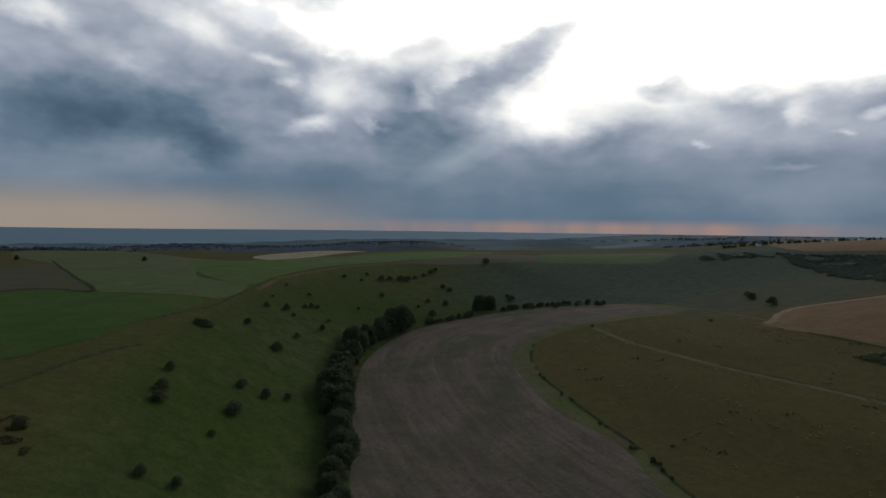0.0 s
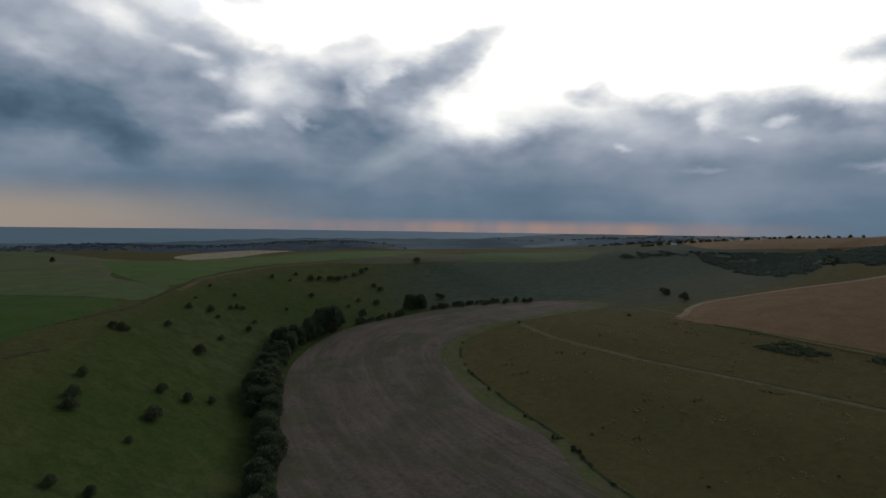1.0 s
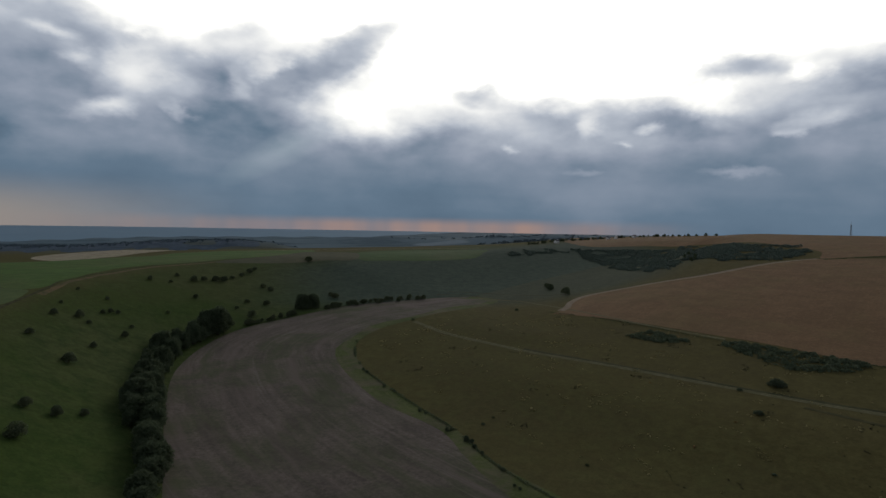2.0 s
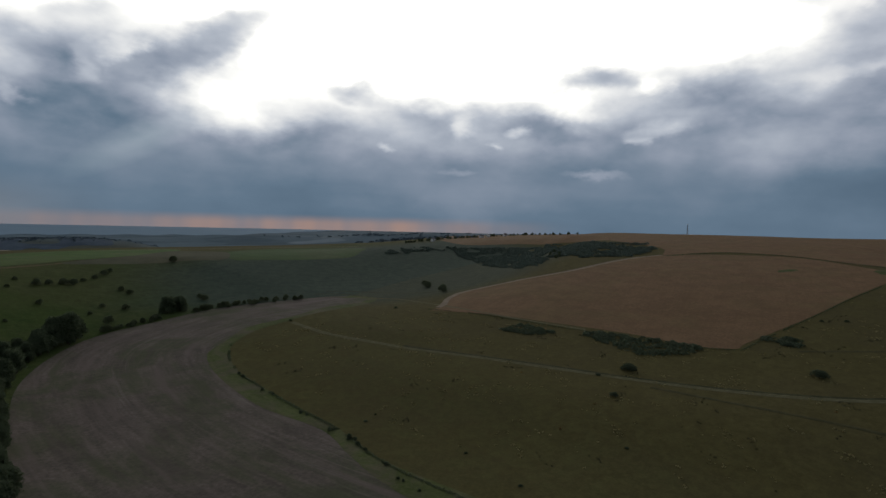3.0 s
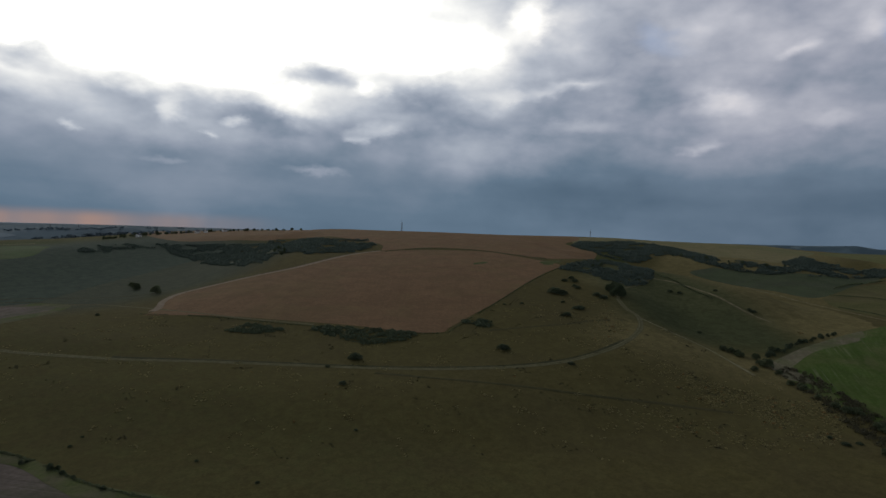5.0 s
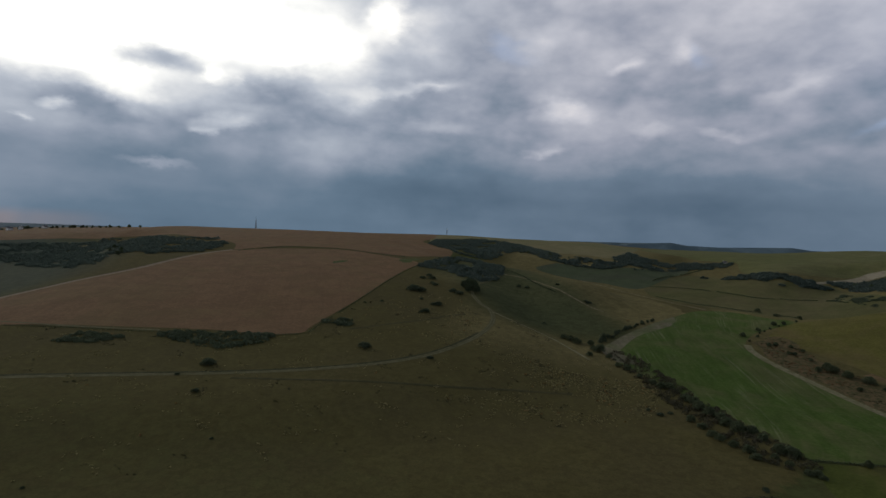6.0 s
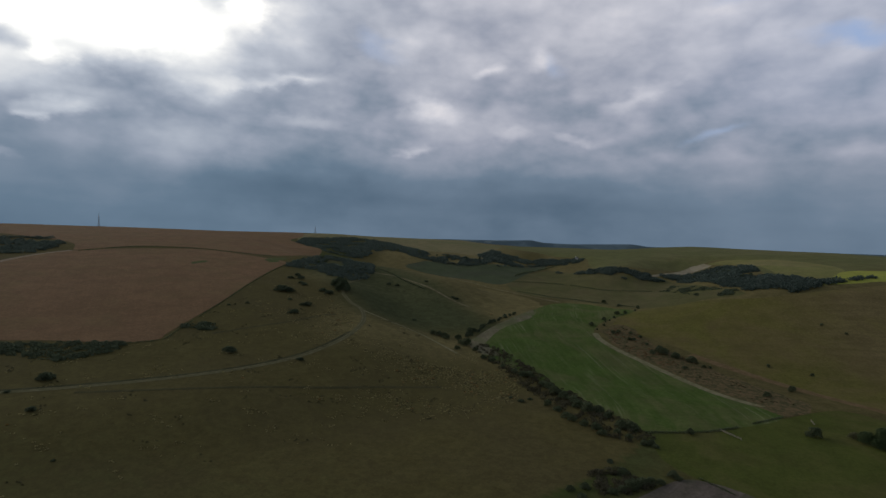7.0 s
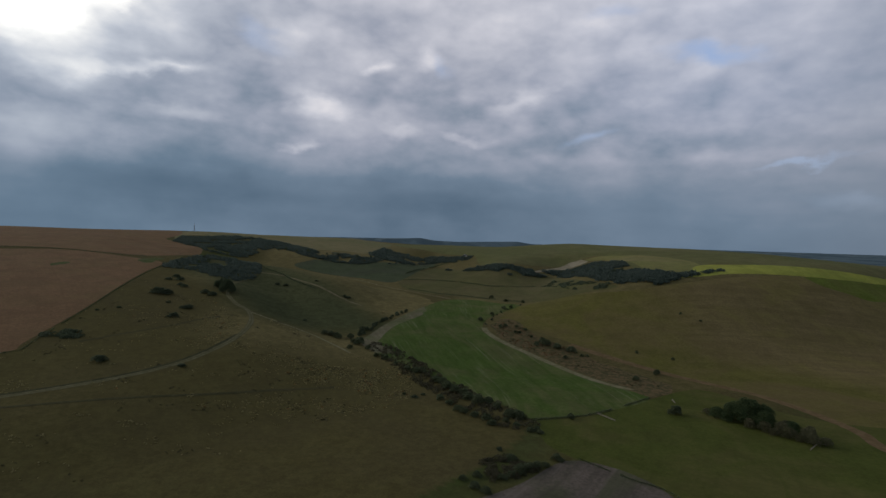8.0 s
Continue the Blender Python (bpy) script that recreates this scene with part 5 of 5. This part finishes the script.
def tussocks(count, low, high, bias, label, mat=None):
    """Tufts of dry grass on the rough turf of the spur, thick on its eastern flank and scattered elsewhere."""
    rng = np.random.default_rng(count)
    x, y = rng.uniform(100, 620, count * 9), rng.uniform(-110, 480, count * 9)
    d, side, values = along(x, y, VALLEY)
    keep = (side > 0) & (d > values[1] + 6) & ~within(STUBBLE_EDGE, x, y)
    keep &= (along(x, y, COMBE)[0] > 85) & (along(x, y, np.array(TRACK, float))[0] > 4)
    spots = []
    for a, b in zip(x[keep], y[keep]):
        east = float(max(smooth((a - 260) / 130) * smooth((120 - b) / 90), 0.75 * smooth((a - 370) / 90) * smooth((200 - b) / 70)))
        if noise.noise((a * 0.03, b * 0.03, 7)) + 0.6 * noise.noise((a * 0.09, b * 0.09, 2)) + rng.normal(0, 0.42) > bias + 0.6 - 1.5 * east:
            spots.append((a, b, rng.uniform(low, high), rng.uniform(0.3, 0.5) * high * 0.55))
    return clumps("grass_tussocks", spots[:count], 7, 0.75, mat or STRAW, label, "grass")


def tuft_groups(groups, mat, label, seed, high):
    """Small loose groups of tufts and weeds, strewn thinly over the whole back of the spur."""
    rng = np.random.default_rng(seed)
    spots = []
    while groups:
        x, y = rng.uniform(90, 520), rng.uniform(-80, 460)
        d, side, values = along(np.array([x]), np.array([y]), VALLEY)
        if side[0] > 0 and d[0] > values[1][0] + 12 and not within(STUBBLE_EDGE, np.array(x), np.array(y)):
            groups -= 1
            turn, long = rng.uniform(0, 3.14), rng.uniform(1.5, 6.0)
            for k in range(rng.integers(2, 11)):
                u, w = rng.normal(0, long), rng.normal(0, 1.3)
                spots.append((x + u * math.cos(turn) - w * math.sin(turn), y + u * math.sin(turn) + w * math.cos(turn), rng.uniform(0.3, 0.85), rng.uniform(0.5, 1.0) * high))
    return clumps("grass_tussocks", spots, 9, 0.6, mat, label, "grass")


tuft_groups(230, STRAW, "small groups of pale dry tufts on the olive turf", 5, 0.5)
tuft_groups(110, BRAMBLE, "small groups of dark weeds on the olive turf", 6, 0.45)
# dark blades added where shadow would show between the pale tufts
tussocks(1200, 0.4, 0.9, 0.8, "dark tufts in place of shadow between the dry ones on the flank", BRAMBLE)
tussocks(11000, 0.3, 0.85, 0.8, "pale tufts of dry grass on the rough flank of the spur")
tussocks(700, 0.5, 1.2, 1.0, "rust-brown tufts on the rough flank of the spur", RUSTY)
patch("bank_scrub", [(503, 4), (479, -24), (418, -57), (362, -81), (308, -109), (281, -108), (292, -86), (342, -60), (408, -31), (466, -3)], 330, 1.9, 1.8, BRAMBLE, "tangled brownish scrub at the foot of the spur")
patch("bank_scrub", [(243, -66), (257, -93), (253, -113), (232, -97), (214, -68)], 80, 1.9, 1.7, BRAMBLE, "tangled brownish scrub at the foot of the spur")


def hedge(nodes, wide, high, label, gap=0.5, mat=THORN, name="hedge"):
    """A narrow, uneven line of growth along a field's edge."""
    line = curve(nodes, gap)
    rng = np.random.default_rng(len(line))
    spots = [(p[0] + rng.normal(0, 0.2), p[1] + rng.normal(0, 0.2), wide * rng.uniform(0.4, 0.75), high * rng.uniform(0.55, 1.2))
             for k, p in enumerate(line) if noise.noise((p[0] * 0.05, p[1] * 0.05, 3)) > -0.4]
    return clumps(name, spots, 9, 0.45, mat, label, "hedge")


hedge([(370, 225), (415, 232), (513, 244), (663, 265), (750, 271), (867, 278), (930, 290)], 1.2, 1.0, "thin dark hedge down the flank of the stubble field", 0.9)
hedge([(256, 469), (276, 431), (294, 386), (313, 334), (333, 290), (351, 250), (369, 227)], 1.3, 1.0, "low dark hedge below the stubble field", 0.9)
hedge([(694, 548), (789, 523), (818, 461), (808, 381), (799, 318)], 1.8, 1.6, "dark hedge between the two stubble fields", 1.0)
hedge([(304, -108), (316, -151), (354, -206)], 1.5, 1.3, "clipped dark hedge at the end of the green field", 0.6)
hedge([(243, -117), (220, -132), (200, -146), (150, -150)], 1.2, 0.9, "low dark hedge between harrowed field and pasture", 0.6)
hedge([(-520, 760), (-486, 717), (-345, 533), (-257, 419), (-295, 425), (-340, 410), (-520, 380)], 1.8, 1.4, "thin dark hedge round the corner field", 1.2)
hedge([(812, -50), (788, -74), (761, -96), (736, -124), (711, -143), (686, -168), (663, -184)], 2.0, 1.3, "thin hedge across the valley head", 1.0)
hedge([(875, -43), (872, -88), (852, -121), (811, -151), (786, -171), (777, -210), (762, -238), (676, -250)], 2.2, 1.5, "broken hedge across the hillside", 1.0)
hedge([(1063, -182), (1043, -142), (1023, -109), (969, -75), (914, -48)], 2.6, 2.0, "dark hedge running down from the scrub wood", 1.0)
hedge([(774, 151), (749, 126), (714, 101), (681, 71)], 2.6, 1.4, "broken line of low scrub along the crest of the bank", 1.0)
hedge([(64, 366), (72, 328), (81, 289), (90, 255), (95, 211), (112, 160), (135, 115)], 1.6, 0.9, "tangle of dark weeds on the field bank", 0.7)
hedge([(71, 440), (65, 410), (64, 380)], 1.6, 0.8, "tangle of dark weeds on the field bank", 0.7)


def woods(name, blocks, label):
    """Far woods: blocks of azimuth, range, half width, half depth, count, height."""
    rng = np.random.default_rng(5)
    spots = []
    for az, r, wide, deep, count, high in blocks:
        a = math.radians(az)
        for _ in range(count):
            u, v = rng.normal(0, 0.5) * wide, rng.normal(0, 0.5) * deep
            k = rng.uniform(0.6, 1.3)
            spots.append((r * math.sin(a) + u * math.cos(a) + v * math.sin(a), r * math.cos(a) - u * math.sin(a) + v * math.cos(a), high * 1.1 * k, high * k))
    return clumps(name, spots, 18, 0.5, HAZY_LEAF, label, "wood")


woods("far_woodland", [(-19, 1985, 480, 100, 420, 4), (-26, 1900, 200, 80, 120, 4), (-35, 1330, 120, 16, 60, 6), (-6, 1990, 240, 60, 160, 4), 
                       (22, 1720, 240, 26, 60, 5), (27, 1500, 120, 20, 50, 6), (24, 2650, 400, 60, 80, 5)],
      "dark woods on the far low hills, tinted blue by painted haze")
RIDGE = [(560, 1150), (640, 1200), (754, 1234), (906, 1247), (1000, 1190), (1060, 1130)]
row_of(THORNS, RIDGE, 8.5, 1.15, "trees on the ridge", "dark windblown tree on the ridge", 4.0)

# the first of each kind of tree takes a place of its own in the belt and the hedges
for k, ob in enumerate(OAKS):
    x, y = -62 - 2 * k, 300 + 22 * k
    ob.matrix_basis = Matrix.Translation((x, y, float(ground_z(x, y)) - 0.1)) @ Matrix.Diagonal((0.8, 0.8, 0.8, 1))
for k, ob in enumerate(THORNS):
    x, y = (70 + 24 * k, 585 + 6 * k)
    ob.matrix_basis = Matrix.Translation((x, y, float(ground_z(x, y)) - 0.1))
for k, ob in enumerate(LOW):
    x, y = (520 + 28 * k, 6 - 12 * k)
    ob.matrix_basis = Matrix.Translation((x, y, float(ground_z(x, y)) - 0.1))


# ---- masts, houses and small things ----
def bar(verts, faces, a, b, w):
    """A square bar from a to b."""
    a, b = Vector(a), Vector(b)
    way = (b - a).normalized()
    u = way.cross(Vector((0.3, 0.2, 1)) if abs(way.z) < 0.9 else Vector((1, 0, 0))).normalized() * w / 2
    v = way.cross(u).normalized() * w / 2
    k = len(verts)
    verts += [tuple(p + s * u + t * v) for p in (a, b) for s, t in ((-1, -1), (1, -1), (1, 1), (-1, 1))]
    faces += [(k, k + 1, k + 5, k + 4), (k + 1, k + 2, k + 6, k + 5), (k + 2, k + 3, k + 7, k + 6), (k + 3, k, k + 4, k + 7), (k, k + 3, k + 2, k + 1), (k + 4, k + 5, k + 6, k + 7)]


def make_mast(x, y, height, label):
    """A lattice mast with aerials."""
    base = tagged(new("radio_mast"), label, "mast")
    base.location = (x, y, float(ground_z(x, y)))
    wide = height * 0.045
    corner = [(wide, wide), (-wide, wide), (-wide, -wide), (wide, -wide)]
    for cx, cy in corner:
        v, f = [], []
        bar(v, f, (cx, cy, -0.5), (cx * 0.35, cy * 0.35, height * 0.8), 0.3)
        part("leg", plain_mesh("leg", v, f, STEEL), STEEL, base)
    v, f = [], []
    for k in range(8):
        z0, z1 = height * 0.1 * k, height * 0.1 * (k + 1)
        s0, s1 = 1 - 0.65 * k / 8, 1 - 0.65 * (k + 1) / 8
        for (ax, ay), (bx, by) in zip(corner, corner[1:] + corner[:1]):
            bar(v, f, (ax * s0, ay * s0, z0), (bx * s1, by * s1, z1), 0.14)
            bar(v, f, (ax * s1, ay * s1, z1), (bx * s1, by * s1, z1), 0.14)
    part("lattice", plain_mesh("lattice", v, f, STEEL), STEEL, base)
    v, f = [], []
    bar(v, f, (0, 0, height * 0.78), (0, 0, height), 0.25)
    part("aerial", plain_mesh("aerial", v, f, STEEL), STEEL, base)
    for k, z in enumerate((0.7, 0.76)):
        v, f = [], []
        tube(v, f, [(0.9 - 1.8 * k, 0, height * z), (0.9 - 1.8 * k, 0, height * z + 1.8)], [0.5, 0.5], 8)
        part("antenna_drum", plain_mesh("antenna_drum", v, f, RENDERED), RENDERED, base)


def make_house(x, y, turn, long=10.0, deep=6.5, high=4.6, label="small white-rendered house with a slate roof on the ridge"):
    base = tagged(new("house"), label, "house")
    base.matrix_basis = Matrix.Translation((x, y, float(ground_z(x, y)) - 0.2)) @ Matrix.Rotation(radians(turn), 4, "Z")
    a, b = long / 2, deep / 2
    ridge = high + deep * 0.42
    v = [(-a, -b, 0), (a, -b, 0), (a, b, 0), (-a, b, 0), (-a, -b, high), (a, -b, high), (a, b, high), (-a, b, high), (-a, 0, ridge), (a, 0, ridge)]
    part("wall", plain_mesh("wall", v, [(0, 1, 5, 4), (1, 2, 6, 9, 5), (2, 3, 7, 6), (3, 0, 4, 8, 7)], RENDERED), RENDERED, base)
    e = 0.5
    r = [(-a - e, -b - e, high - 0.3), (a + e, -b - e, high - 0.3), (a + e, 0, ridge + 0.15), (-a - e, 0, ridge + 0.15), (a + e, b + e, high - 0.3), (-a - e, b + e, high - 0.3)]
    low = [(p[0], p[1], p[2] - 0.2) for p in r]
    part("roof", plain_mesh("roof", r + low, [(0, 1, 2, 3), (3, 2, 4, 5), (7, 6, 9, 8), (8, 9, 11, 10), (0, 6, 7, 1), (5, 4, 10, 11), (1, 7, 8, 2), (2, 8, 10, 4), (0, 3, 9, 6), (3, 5, 11, 9)], SLATE),
         SLATE, base, "dark slate roof")
    for k in (-0.5, 0.5):
        v, f = [], []
        bar(v, f, (k * a - 0.6, -b - 0.04, 1.7), (k * a + 0.6, -b - 0.04, 1.7), 1.1)
        part("window", plain_mesh("window", v, f, SLATE), SLATE, base)
    v, f = [], []
    bar(v, f, (a * 0.6, 0, ridge - 0.6), (a * 0.6, 0, ridge + 1.2), 0.9)
    part("chimney", plain_mesh("chimney", v, f, RENDERED), RENDERED, base)


row_of(THORNS, [(-930, 1130), (-870, 1105), (-800, 1075)], 9, 1.1, "trees on the plateau", "small dark tree on the plateau", 3.0)
for x, y in ((-400, 765), (-590, 790)):
    drop(OAKS, x, y, 0.6, 1.0, "", "lone dark tree on the plateau")


def make_tower(az, r, high):
    """A far chimney by the sea."""
    x, y = r * math.sin(radians(az)), r * math.cos(radians(az))
    base = tagged(new("far_chimney"), "slender grey chimney far off on the coast", "chimney", "chimneys on the coast")
    base.location = (x, y, float(ground_z(x, y)))
    v, f = [], []
    tube(v, f, [(0, 0, -1), (0, 0, high * 0.5), (0, 0, high)], [2.6, 2.0, 1.6], 10)
    part("shaft", plain_mesh("shaft", v, f, STEEL), STEEL, base)


make_tower(22.6, 4200, 26)
make_tower(24.6, 4300, 22)
make_mast(1208, 902, 30, "slender grey lattice radio mast on the skyline")
make_mast(1490, 480, 22, "grey radio mast with aerials above the scrub")
for x, y, turn in ((652, 1180, 20), (820, 1225, -10), (850, 1235, 40), (905, 1238, 10)):
    make_house(x, y, turn)
make_house(1070, -168, 70, 6.0, 4.0, 2.4, "low pale farm shed at the end of the scrub wood")


def make_hurdle(a, b, label, high=1.2):
    """A run of timber rails on posts from a to b."""
    base = tagged(new("timber_hurdle"), label, "fence", "hurdles in the pasture")
    x, y = a
    z = float(ground_z(x, y))
    base.location = (x, y, z)
    count = max(2, int(math.dist(a, b) / 2.4) + 1)
    feet = []
    for k in range(count):
        px, py = x + (b[0] - x) * k / (count - 1), y + (b[1] - y) * k / (count - 1)
        feet.append((px - x, py - y, float(ground_z(px, py)) - z))
        v, f = [], []
        bar(v, f, (feet[-1][0], feet[-1][1], feet[-1][2] - 0.3), (feet[-1][0], feet[-1][1], feet[-1][2] + high), 0.16)
        part("post", plain_mesh("post", v, f, PALE_WOOD), PALE_WOOD, base)
    for h in (0.35, 0.7, 1.05):
        v, f = [], []
        for p, q in zip(feet, feet[1:]):
            bar(v, f, (p[0], p[1], p[2] + h * high / 1.2), (q[0], q[1], q[2] + h * high / 1.2), 0.14)
        part("rail", plain_mesh("rail", v, f, PALE_WOOD), PALE_WOOD, base)


make_hurdle((317, -154), (303, -160), "pale timber rails at the end of the clipped hedge")
make_hurdle((350, -221), (342, -219), "short pale timber rails beside a bush")
make_hurdle((276, -270), (265, -272), "pale timber rails of a small pen by the thicket")
make_hurdle((271, -266), (262, -266), "pale timber rails of a small pen by the thicket")
make_hurdle((264, -262), (256, -252), "weathered timber rails beside the thicket")
row_of(OAKS, [(760, 225), (790, 238), (830, 250)], 16, 0.45, "trees in the scrub", "small dark tree standing above the gorse", 5.0)
row_of(OAKS, [(1010, 20), (1060, 120), (1120, 240)], 26, 0.5, "trees in the scrub", "small dark tree standing above the scrub wood", 8.0)
row_of(OAKS, [(700, -320), (800, -330), (880, -300)], 24, 0.45, "trees in the scrub", "small dark tree standing above the scrub wood", 8.0)
row_of(OAKS, [(560, 640), (640, 720), (700, 800)], 26, 0.45, "trees in the scrub", "small dark tree standing above the gorse", 8.0)
